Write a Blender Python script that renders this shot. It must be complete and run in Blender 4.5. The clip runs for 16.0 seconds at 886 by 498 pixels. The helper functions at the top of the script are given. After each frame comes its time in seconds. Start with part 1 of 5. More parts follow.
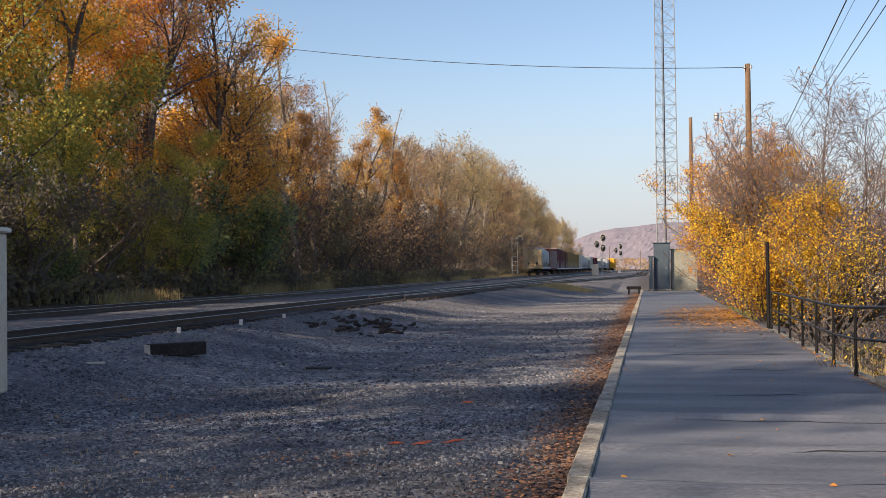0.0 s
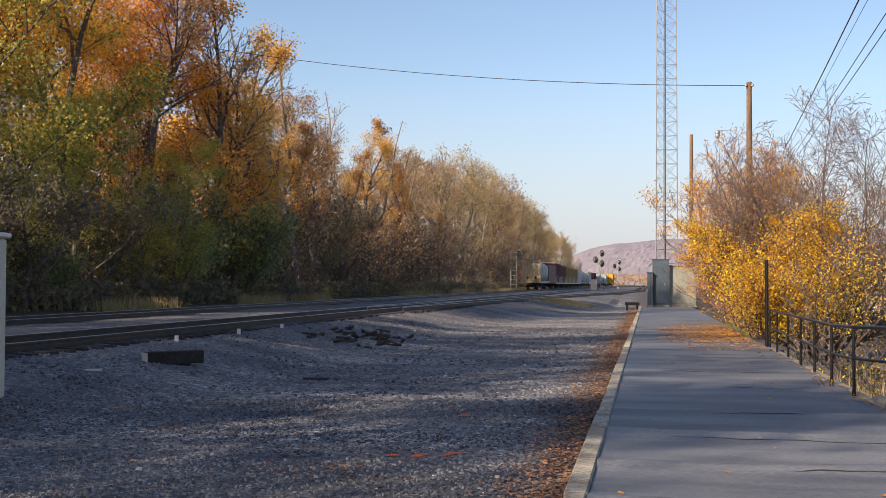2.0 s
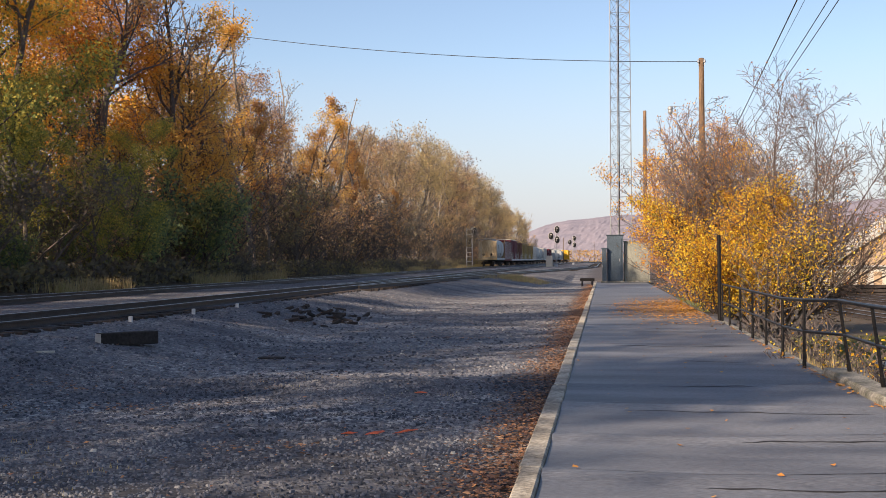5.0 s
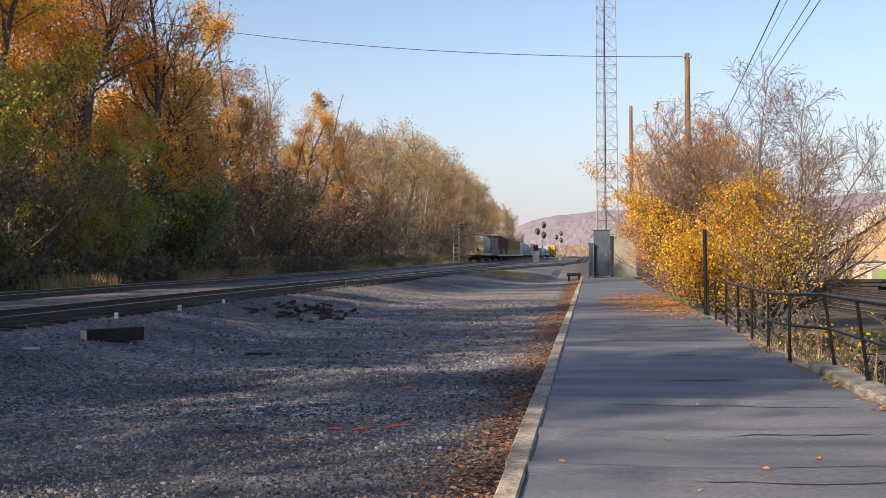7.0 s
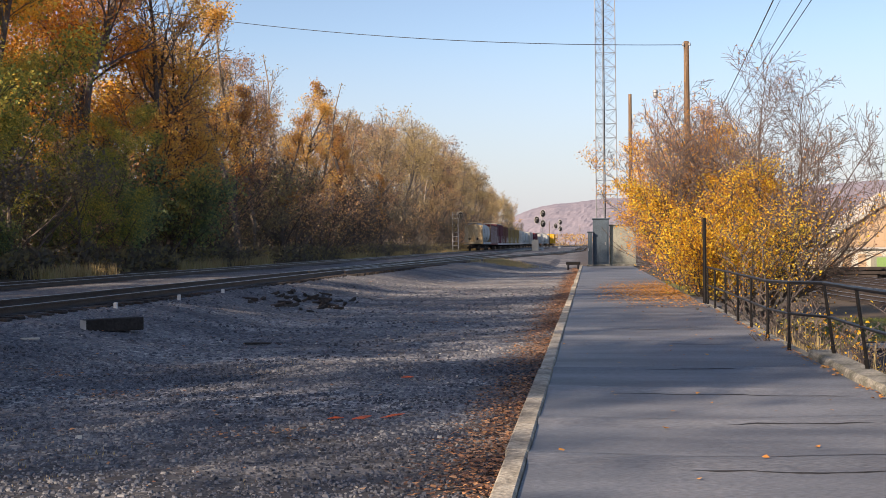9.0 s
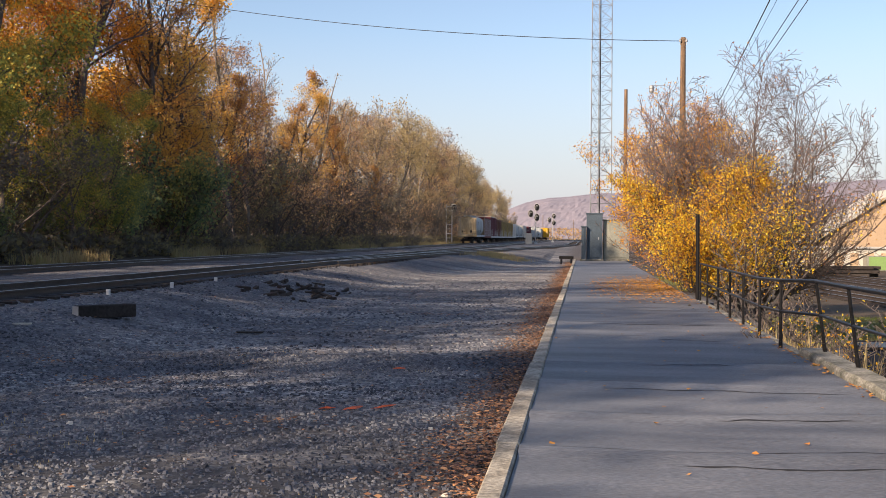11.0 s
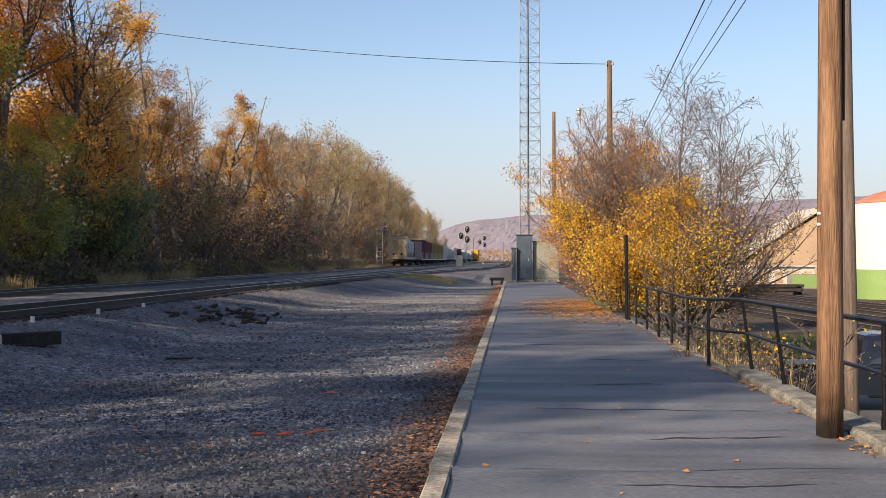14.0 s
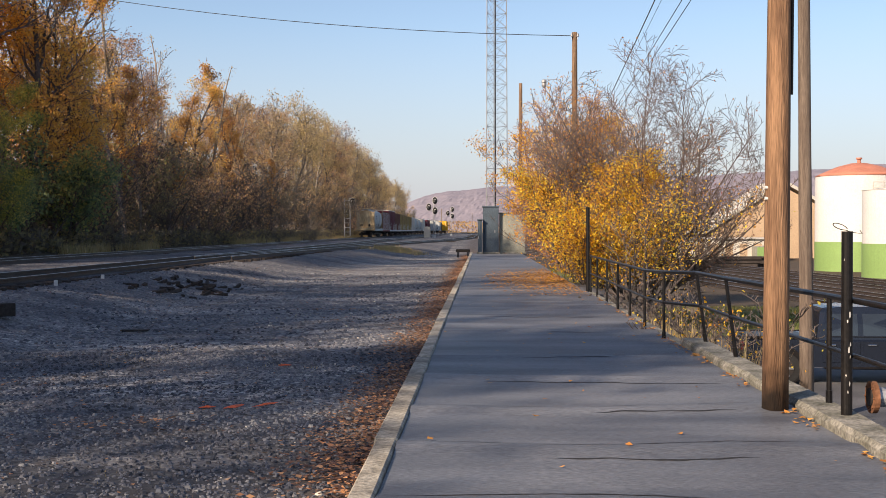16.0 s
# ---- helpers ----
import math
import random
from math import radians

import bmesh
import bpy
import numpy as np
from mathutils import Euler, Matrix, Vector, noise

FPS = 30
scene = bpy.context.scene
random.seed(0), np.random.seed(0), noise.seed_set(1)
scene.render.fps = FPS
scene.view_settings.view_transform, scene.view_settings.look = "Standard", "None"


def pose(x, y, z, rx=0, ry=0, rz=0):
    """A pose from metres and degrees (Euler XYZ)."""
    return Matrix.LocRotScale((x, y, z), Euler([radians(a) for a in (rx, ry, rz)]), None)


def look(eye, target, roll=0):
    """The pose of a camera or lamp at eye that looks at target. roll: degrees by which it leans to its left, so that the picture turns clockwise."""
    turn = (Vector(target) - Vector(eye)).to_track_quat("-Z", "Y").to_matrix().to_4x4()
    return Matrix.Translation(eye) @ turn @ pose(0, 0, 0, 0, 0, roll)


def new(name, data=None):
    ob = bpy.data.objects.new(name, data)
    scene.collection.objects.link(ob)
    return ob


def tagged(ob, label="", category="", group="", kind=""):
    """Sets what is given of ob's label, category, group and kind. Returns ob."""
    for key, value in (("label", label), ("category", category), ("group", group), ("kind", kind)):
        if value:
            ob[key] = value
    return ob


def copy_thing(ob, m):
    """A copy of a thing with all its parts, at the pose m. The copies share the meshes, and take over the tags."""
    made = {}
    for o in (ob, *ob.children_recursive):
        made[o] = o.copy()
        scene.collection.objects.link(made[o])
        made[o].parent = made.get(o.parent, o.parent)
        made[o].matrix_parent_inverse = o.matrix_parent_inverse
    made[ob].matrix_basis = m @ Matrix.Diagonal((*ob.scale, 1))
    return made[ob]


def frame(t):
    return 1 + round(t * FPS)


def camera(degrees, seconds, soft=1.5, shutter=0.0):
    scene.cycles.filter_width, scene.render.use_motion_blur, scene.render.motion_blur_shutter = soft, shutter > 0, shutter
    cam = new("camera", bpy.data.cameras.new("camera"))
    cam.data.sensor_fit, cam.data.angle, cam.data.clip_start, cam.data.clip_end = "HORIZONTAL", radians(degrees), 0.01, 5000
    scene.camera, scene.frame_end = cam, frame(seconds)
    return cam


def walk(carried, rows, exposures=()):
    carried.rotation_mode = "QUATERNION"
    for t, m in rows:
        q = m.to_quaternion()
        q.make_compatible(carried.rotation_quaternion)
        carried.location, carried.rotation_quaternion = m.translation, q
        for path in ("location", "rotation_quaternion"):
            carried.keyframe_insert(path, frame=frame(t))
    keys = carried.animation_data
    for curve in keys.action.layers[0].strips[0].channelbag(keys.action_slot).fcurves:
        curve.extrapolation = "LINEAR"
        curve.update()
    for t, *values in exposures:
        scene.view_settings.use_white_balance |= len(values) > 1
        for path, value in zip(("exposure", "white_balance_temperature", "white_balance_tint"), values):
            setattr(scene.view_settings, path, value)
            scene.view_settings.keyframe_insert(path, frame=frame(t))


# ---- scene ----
cam = camera(41.0, 16.0, soft=0.5)
walk(cam, [
    (0.0, pose(-0.011, -0.003, 1.647, 91.026, 0.721, 9.907)),
    (0.5, pose(-0.021, -0.013, 1.645, 90.874, 0.213, 8.849)),
    (1.0, pose(-0.022, -0.001, 1.643, 91.433, -0.150, 9.205)),
    (1.5, pose(-0.027, -0.007, 1.647, 91.577, -0.484, 9.816)),
    (2.0, pose(-0.023, -0.004, 1.646, 91.641, -0.244, 9.831)),
    (2.5, pose(-0.019, -0.008, 1.644, 91.405, 0.218, 9.767)),
    (3.0, pose(-0.020, -0.010, 1.640, 91.133, 0.153, 9.633)),
    (3.5, pose(-0.011, -0.014, 1.641, 90.798, 0.389, 9.347)),
    (4.0, pose(-0.004, -0.015, 1.644, 90.796, 0.382, 8.066)),
    (4.5, pose(-0.006, -0.013, 1.646, 90.660, 0.320, 7.789)),
    (7.0, pose(0.000, -0.006, 1.639, 90.337, 0.479, 7.076)),
    (7.5, pose(-0.003, -0.002, 1.644, 90.157, 0.560, 7.009)),
    (8.0, pose(-0.006, -0.004, 1.643, 90.003, 0.560, 6.988)),
    (8.5, pose(-0.001, 0.004, 1.644, 89.908, 0.659, 7.007)),
    (11.0, pose(-0.008, -0.008, 1.644, 89.415, -0.354, 6.724)),
    (11.5, pose(-0.009, 0.008, 1.654, 90.080, -0.169, 3.894)),
    (12.0, pose(-0.009, 0.012, 1.657, 90.515, -0.226, 1.363)),
    (12.5, pose(0.000, 0.000, 1.650, 90.460, -0.200, 1.100)),
    (13.0, pose(0.006, -0.012, 1.654, 90.561, 0.028, 1.534)),
    (13.5, pose(-0.004, 0.001, 1.646, 90.657, 0.019, 2.112)),
    (14.0, pose(-0.013, -0.006, 1.644, 90.508, 0.229, 3.373)),
    (14.5, pose(-0.020, -0.001, 1.642, 89.901, -0.083, 3.715)),
    (15.0, pose(-0.015, 0.006, 1.637, 90.291, 0.471, 3.724)),
    (15.5, pose(0.134, 0.035, 1.663, 90.657, -0.276, 3.112)),
    (16.0, pose(0.172, 0.046, 1.660, 89.116, 0.083, 1.868)),
], exposures=[(0, 0.72, 6600, 15), (3, 0.82, 6650, 16), (8.5, 0.83, 6700, 17), (11, 0.82, 6700, 17), (12, 0.68, 6550, 15), (16, 0.68, 6600, 16)])

# ---- world, sun ----
SUN_EL, SUN_AZ = 28.5, 221.0
world = bpy.data.worlds.new("sky")
scene.world = world
world.use_nodes = True
wn = world.node_tree
sky = wn.nodes.new("ShaderNodeTexSky")
sky.sky_type, sky.sun_disc = 'NISHITA', False
sky.sun_elevation, sky.sun_rotation = radians(SUN_EL), radians(SUN_AZ)
sky.air_density, sky.dust_density, sky.ozone_density = 1.0, 0.8, 2.0
bg = wn.nodes["Background"]
bg.inputs["Strength"].default_value = 0.095
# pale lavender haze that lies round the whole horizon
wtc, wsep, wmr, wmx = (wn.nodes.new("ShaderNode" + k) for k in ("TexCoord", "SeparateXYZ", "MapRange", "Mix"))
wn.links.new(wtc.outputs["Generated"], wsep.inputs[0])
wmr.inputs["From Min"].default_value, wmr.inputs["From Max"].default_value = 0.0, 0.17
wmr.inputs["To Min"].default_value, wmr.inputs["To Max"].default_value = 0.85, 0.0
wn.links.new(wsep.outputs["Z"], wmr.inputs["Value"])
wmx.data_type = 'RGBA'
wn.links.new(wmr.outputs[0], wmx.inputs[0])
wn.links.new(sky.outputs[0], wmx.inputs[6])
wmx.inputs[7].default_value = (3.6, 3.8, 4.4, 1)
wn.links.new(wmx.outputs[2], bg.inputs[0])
sun_data = bpy.data.lights.new("sun", 'SUN')
sun_data.energy, sun_data.angle, sun_data.color = 5.0, radians(0.6), (1.0, 0.83, 0.62)
sun = new("sun", sun_data)
toward = Vector((math.sin(radians(SUN_AZ)) * math.cos(radians(SUN_EL)), math.cos(radians(SUN_AZ)) * math.cos(radians(SUN_EL)), math.sin(radians(SUN_EL))))
sun.matrix_world = look((0, 0, 60), Vector((0, 0, 60)) - toward)


# ---- materials ----
def mat(name, color, rough=0.8, metal=0.0, vary=0.25, scale=3.0, fine=40.0, bump=0.15, spec=0.3, color2=None, stretch=None, rand=0.0):
    """A surface with variation at two scales, fine relief and, with rand, a shift from object to object."""
    m = bpy.data.materials.new(name)
    m.use_nodes = True
    nt = m.node_tree
    b = nt.nodes["Principled BSDF"]
    b.inputs["Roughness"].default_value, b.inputs["Metallic"].default_value = rough, metal
    b.inputs["Specular IOR Level"].default_value = spec
    tc = nt.nodes.new("ShaderNodeTexCoord")
    src = tc.outputs["Object"]
    if stretch:
        mp = nt.nodes.new("ShaderNodeMapping")
        mp.inputs["Scale"].default_value = stretch
        nt.links.new(src, mp.inputs[0])
        src = mp.outputs[0]
    big, small = nt.nodes.new("ShaderNodeTexNoise"), nt.nodes.new("ShaderNodeTexNoise")
    for n, s, d in ((big, scale, 4), (small, fine, 3)):
        n.inputs["Scale"].default_value, n.inputs["Detail"].default_value = s, d
        nt.links.new(src, n.inputs["Vector"])
    c2 = color2 or tuple(c * (1 - vary) for c in color)
    ramp = nt.nodes.new("ShaderNodeValToRGB")
    ramp.color_ramp.elements[0].position, ramp.color_ramp.elements[1].position = 0.35, 0.65
    ramp.color_ramp.elements[0].color, ramp.color_ramp.elements[1].color = (*c2, 1), (*color, 1)
    nt.links.new(big.outputs["Fac"], ramp.inputs[0])
    mr = nt.nodes.new("ShaderNodeMapRange")
    mr.inputs["From Min"].default_value, mr.inputs["From Max"].default_value = 0.3, 0.7
    mr.inputs["To Min"].default_value, mr.inputs["To Max"].default_value = 1 - vary, 1 + vary * 0.6
    nt.links.new(small.outputs["Fac"], mr.inputs["Value"])
    mul = nt.nodes.new("ShaderNodeMix")
    mul.data_type, mul.blend_type = 'RGBA', 'MULTIPLY'
    mul.inputs[0].default_value = 1.0
    nt.links.new(ramp.outputs[0], mul.inputs[6])
    nt.links.new(mr.outputs[0], mul.inputs[7])
    out = mul.outputs[2]
    if rand:
        oi, hs, r2 = nt.nodes.new("ShaderNodeObjectInfo"), nt.nodes.new("ShaderNodeHueSaturation"), nt.nodes.new("ShaderNodeMapRange")
        r2.inputs["To Min"].default_value, r2.inputs["To Max"].default_value = 1 - rand, 1 + rand
        nt.links.new(oi.outputs["Random"], r2.inputs["Value"])
        nt.links.new(r2.outputs[0], hs.inputs["Value"])
        nt.links.new(out, hs.inputs["Color"])
        out = hs.outputs[0]
    nt.links.new(out, b.inputs["Base Color"])
    if bump:
        bp = nt.nodes.new("ShaderNodeBump")
        bp.inputs["Strength"].default_value, bp.inputs["Distance"].default_value = bump, 0.02
        nt.links.new(small.outputs["Fac"], bp.inputs["Height"])
        nt.links.new(bp.outputs[0], b.inputs["Normal"])
    return m


def leaf_mat(name, colors, translucent=0.55, tree_by_tree=False):
    """Leaves that differ from one to the next along a run of colours."""
    m = bpy.data.materials.new(name)
    m.use_nodes = True
    nt = m.node_tree
    b = nt.nodes["Principled BSDF"]
    b.inputs["Roughness"].default_value, b.inputs["Specular IOR Level"].default_value = 0.7, 0.2
    geo, ramp, tc, nz, add = (nt.nodes.new("ShaderNode" + k) for k in ("NewGeometry", "ValToRGB", "TexCoord", "TexNoise", "Math"))
    nz.inputs["Scale"].default_value, nz.inputs["Detail"].default_value = 0.35, 2
    nt.links.new(tc.outputs["Object"], nz.inputs["Vector"])
    mr = nt.nodes.new("ShaderNodeMapRange")
    mr.inputs["From Min"].default_value, mr.inputs["From Max"].default_value = 0.32, 0.68
    mr.inputs["To Min"].default_value, mr.inputs["To Max"].default_value = -0.35, 0.35
    nt.links.new(nz.outputs["Fac"], mr.inputs["Value"])
    add.operation, add.use_clamp = 'ADD', True
    nt.links.new(geo.outputs["Random Per Island"], add.inputs[0])
    nt.links.new(mr.outputs[0], add.inputs[1])
    oi, omr, sc, osum = (nt.nodes.new("ShaderNode" + k) for k in ("ObjectInfo", "MapRange", "MapRange", "Math"))
    omr.inputs["To Min"].default_value, omr.inputs["To Max"].default_value = -0.38, 0.38
    nt.links.new(oi.outputs["Random"], omr.inputs["Value"])
    osum.operation, osum.use_clamp = 'ADD', True
    sc.inputs["To Min"].default_value, sc.inputs["To Max"].default_value = 0.1, 0.9
    nt.links.new(add.outputs[0], sc.inputs["Value"])
    nt.links.new(sc.outputs[0], osum.inputs[0])
    nt.links.new(omr.outputs[0], osum.inputs[1])
    el = ramp.color_ramp.elements
    while len(el) < len(colors):
        el.new(0.5)
    for i, c in enumerate(colors):
        el[i].position, el[i].color = i / (len(colors) - 1), (*c, 1)
    nt.links.new((osum if tree_by_tree else add).outputs[0], ramp.inputs[0])
    nt.links.new(ramp.outputs[0], b.inputs["Base Color"])
    tr, mx = nt.nodes.new("ShaderNodeBsdfTranslucent"), nt.nodes.new("ShaderNodeMixShader")
    mx.inputs[0].default_value = translucent
    nt.links.new(ramp.outputs[0], tr.inputs[0])
    nt.links.new(b.outputs[0], mx.inputs[1])
    nt.links.new(tr.outputs[0], mx.inputs[2])
    nt.links.new(mx.outputs[0], nt.nodes["Material Output"].inputs[0])
    return m


def gravel_mat(name, dark, mid, light, scale=24.0, brown=0.35, yard=False):
    """Broken stone: each stone its own grey, with dusty and weedy patches, and streaks of light put into the colour as
    bands.
    """
    m = bpy.data.materials.new(name)
    m.use_nodes = True
    nt = m.node_tree
    b = nt.nodes["Principled BSDF"]
    b.inputs["Roughness"].default_value, b.inputs["Specular IOR Level"].default_value = 0.9, 0.25
    tc = nt.nodes.new("ShaderNodeTexCoord")
    vor, vor2 = nt.nodes.new("ShaderNodeTexVoronoi"), nt.nodes.new("ShaderNodeTexVoronoi")
    vor.inputs["Scale"].default_value, vor2.inputs["Scale"].default_value = scale, scale * 0.37
    sep, sep2 = nt.nodes.new("ShaderNodeSeparateColor"), nt.nodes.new("ShaderNodeSeparateColor")
    patch, dust = nt.nodes.new("ShaderNodeTexNoise"), nt.nodes.new("ShaderNodeTexNoise")
    patch.inputs["Scale"].default_value, patch.inputs["Detail"].default_value = 0.45, 5
    dust.inputs["Scale"].default_value, dust.inputs["Detail"].default_value = 1.7, 6
    # bands stretched across: dust, and the yard's sun streaks put into the colour
    band = nt.nodes.new("ShaderNodeMapping")
    band.inputs["Scale"].default_value = (0.28, 1.15, 1)
    nt.links.new(tc.outputs["Object"], band.inputs[0])
    nt.links.new(band.outputs[0], patch.inputs["Vector"])
    for n in (vor, vor2, dust):
        nt.links.new(tc.outputs["Object"], n.inputs["Vector"])
    nt.links.new(vor.outputs["Color"], sep.inputs[0])
    nt.links.new(vor2.outputs["Color"], sep2.inputs[0])
    mixv = nt.nodes.new("ShaderNodeMix")
    mixv.inputs[0].default_value = 0.35
    nt.links.new(sep.outputs[0], mixv.inputs[2])
    nt.links.new(sep2.outputs[0], mixv.inputs[3])
    ramp = nt.nodes.new("ShaderNodeValToRGB")
    el = ramp.color_ramp.elements
    el.new(0.55), el.new(0.86)
    for e, pos, c in zip(el, (0.14, 0.46, 0.7, 0.86), (dark, mid, mid, light)):
        e.position, e.color = pos, (*c, 1)
    nt.links.new(mixv.outputs[0], ramp.inputs[0])
    pr = nt.nodes.new("ShaderNodeValToRGB")
    pr.color_ramp.elements[0].position, pr.color_ramp.elements[1].position = 0.38, 0.66
    pr.color_ramp.elements[0].color, pr.color_ramp.elements[1].color = (0.6, 0.6, 0.61, 1), (1.6, 1.5, 1.34, 1)
    nt.links.new(patch.outputs["Fac"], pr.inputs[0])
    mul = nt.nodes.new("ShaderNodeMix")
    mul.data_type, mul.blend_type = 'RGBA', 'MULTIPLY'
    mul.inputs[0].default_value = 1.0
    nt.links.new(ramp.outputs[0], mul.inputs[6])
    nt.links.new(pr.outputs[0], mul.inputs[7])
    dr = nt.nodes.new("ShaderNodeMapRange")
    dr.inputs["From Min"].default_value, dr.inputs["From Max"].default_value = 0.56, 0.72
    dr.inputs["To Max"].default_value = brown
    nt.links.new(dust.outputs["Fac"], dr.inputs["Value"])
    mx = nt.nodes.new("ShaderNodeMix")
    mx.data_type = 'RGBA'
    nt.links.new(dr.outputs[0], mx.inputs[0])
    nt.links.new(mul.outputs[2], mx.inputs[6])
    mx.inputs[7].default_value = (0.24, 0.17, 0.10, 1)
    out = mx.outputs[2]
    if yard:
        # darker near end, dark ballast up the bank to the rails, earth with rotted leaves along the kerb
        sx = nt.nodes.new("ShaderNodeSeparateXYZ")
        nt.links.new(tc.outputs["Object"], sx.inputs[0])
        # first layer: coarse dark stone plus tree shade, put into the near end's colour
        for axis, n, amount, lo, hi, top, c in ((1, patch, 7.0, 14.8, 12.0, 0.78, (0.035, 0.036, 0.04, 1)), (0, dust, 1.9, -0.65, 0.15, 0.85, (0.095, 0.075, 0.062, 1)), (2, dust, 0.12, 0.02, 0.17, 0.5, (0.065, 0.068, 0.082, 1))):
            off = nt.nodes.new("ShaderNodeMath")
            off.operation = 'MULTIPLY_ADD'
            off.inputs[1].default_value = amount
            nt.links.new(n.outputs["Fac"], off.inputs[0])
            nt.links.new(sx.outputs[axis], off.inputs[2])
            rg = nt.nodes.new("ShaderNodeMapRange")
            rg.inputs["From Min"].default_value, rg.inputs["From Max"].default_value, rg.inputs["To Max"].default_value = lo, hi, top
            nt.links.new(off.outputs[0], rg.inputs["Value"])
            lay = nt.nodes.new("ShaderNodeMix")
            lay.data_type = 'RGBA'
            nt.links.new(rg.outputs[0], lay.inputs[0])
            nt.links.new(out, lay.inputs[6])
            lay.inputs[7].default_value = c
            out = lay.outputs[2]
    nt.links.new(out, b.inputs["Base Color"])
    bp = nt.nodes.new("ShaderNodeBump")
    bp.inputs["Strength"].default_value, bp.inputs["Distance"].default_value = 1.0, 0.04
    nt.links.new(mixv.outputs[0], bp.inputs["Height"])
    nt.links.new(bp.outputs[0], b.inputs["Normal"])
    return m


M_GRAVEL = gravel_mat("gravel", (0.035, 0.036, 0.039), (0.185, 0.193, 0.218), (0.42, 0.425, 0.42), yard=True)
M_ASPHALT = mat("asphalt", (0.165, 0.173, 0.188), 0.55, vary=0.4, scale=0.9, fine=50, bump=0.5, spec=0.4, color2=(0.075, 0.081, 0.095), stretch=(.35, 1.3, 1))
M_LOT = mat("car_park_asphalt", (0.135, 0.135, 0.14), 0.8, vary=0.35, scale=0.5, fine=40, bump=0.4, color2=(0.065, 0.066, 0.072))
M_CRACK = mat("crack_filler", (0.03, 0.03, 0.033), 0.85, vary=0.4, scale=4, fine=30, bump=0.2)
M_DRY_GRASS = leaf_mat("dry_grass", [(0.30, 0.22, 0.11), (0.46, 0.36, 0.19), (0.36, 0.31, 0.13)], 0.3)
M_PAINT_ORANGE = mat("orange_paint", (0.75, 0.14, 0.05), 0.7, vary=0.3, scale=6, fine=40, bump=0.3)
M_CAR_BLUE = mat("dark_blue_car_paint", (0.009, 0.0125, 0.022), 0.25, 0.0, vary=0.05, scale=1, fine=5, bump=0.0, spec=0.5)
M_TYRE = mat("tyre_rubber", (0.02, 0.02, 0.02), 0.85, vary=0.2, scale=4, fine=30)
M_CHROME = mat("chrome", (0.7, 0.7, 0.7), 0.2, 1.0, vary=0.05, scale=3, fine=20, bump=0.0)
M_TAIL = mat("red_lens", (0.14, 0.012, 0.014), 0.2, vary=0.1, scale=6, fine=30, bump=0.0, spec=0.6)
M_GLASS = mat("dark_glass", (0.02, 0.025, 0.03), 0.04, vary=0.05, scale=2, fine=10, bump=0.0, spec=0.9)
M_CONCRETE = mat("concrete", (0.30, 0.285, 0.245), 0.9, vary=0.5, scale=3.0, fine=30, bump=0.6, color2=(0.13, 0.128, 0.10))
M_KERB = mat("kerb_concrete", (0.46, 0.42, 0.34), 0.9, vary=0.45, scale=2.6, fine=24, bump=0.6, color2=(0.24, 0.215, 0.17), rand=0.15)
M_STEEL = mat("rail_steel", (0.065, 0.05, 0.043), 0.6, 0.3, vary=0.3, scale=2, fine=30)
M_RAILTOP = mat("rail_head", (0.45, 0.44, 0.43), 0.28, 1.0, vary=0.15, scale=4, fine=60, bump=0.05)
M_TIE = mat("tie_wood", (0.055, 0.045, 0.04), 0.9, vary=0.4, scale=2, fine=20, bump=0.6, rand=0.35)
M_BLACK = mat("black_paint", (0.007, 0.007, 0.008), 0.38, vary=0.4, scale=4, fine=30, bump=0.1, spec=0.22, color2=(0.013, 0.011, 0.01))
M_POLE = mat("pole_wood", (0.27, 0.175, 0.105), 0.85, vary=0.5, scale=2.5, fine=18, bump=0.9, color2=(0.12, 0.075, 0.045), stretch=(9, 9, 0.35))
M_POLE_GREY = mat("pole_wood_grey", (0.2, 0.155, 0.12), 0.9, vary=0.35, scale=2.5, fine=20, bump=0.7, color2=(0.12, 0.09, 0.07), stretch=(9, 9, 0.35))
M_BARK = mat("bark", (0.15, 0.122, 0.11), 0.95, vary=0.4, scale=1.2, fine=12, bump=0.6, stretch=(3, 3, 0.6), rand=0.2)
M_BARK_TWIG = mat("bark_twig", (0.155, 0.118, 0.10), 0.95, vary=0.35, scale=1.2, fine=12, bump=0.3)
M_BARK_RED = mat("bark_reddish", (0.26, 0.15, 0.115), 0.9, vary=0.3, scale=1.2, fine=12, bump=0.3)
M_BARK_PALE = mat("bark_pale", (0.28, 0.235, 0.19), 0.95, vary=0.35, scale=1.2, fine=12, bump=0.5, stretch=(3, 3, 0.6))
M_TOWER = mat("weathered_galvanised", (0.3, 0.31, 0.32), 0.6, 0.4, vary=0.2, scale=2, fine=20)
M_GALV = mat("galvanised", (0.42, 0.43, 0.44), 0.5, 0.6, vary=0.2, scale=2, fine=20)
M_WHITE = mat("white_paint", (0.62, 0.61, 0.58), 0.6, vary=0.1, scale=0.4, fine=8, bump=0.03)
M_GREEN = mat("green_paint", (0.21, 0.33, 0.11), 0.6, vary=0.1, scale=0.4, fine=8, bump=0.03)
M_ORANGE_ROOF = mat("oxide_roof", (0.50, 0.20, 0.13), 0.75, vary=0.2, scale=0.8, fine=10, bump=0.05)
M_TAN = mat("tan_sheet", (0.46, 0.33, 0.21), 0.8, vary=0.15, scale=0.3, fine=6, bump=0.05)
M_CREAM = mat("cream_sheet", (0.52, 0.49, 0.42), 0.7, vary=0.12, scale=0.5, fine=8, bump=0.05)
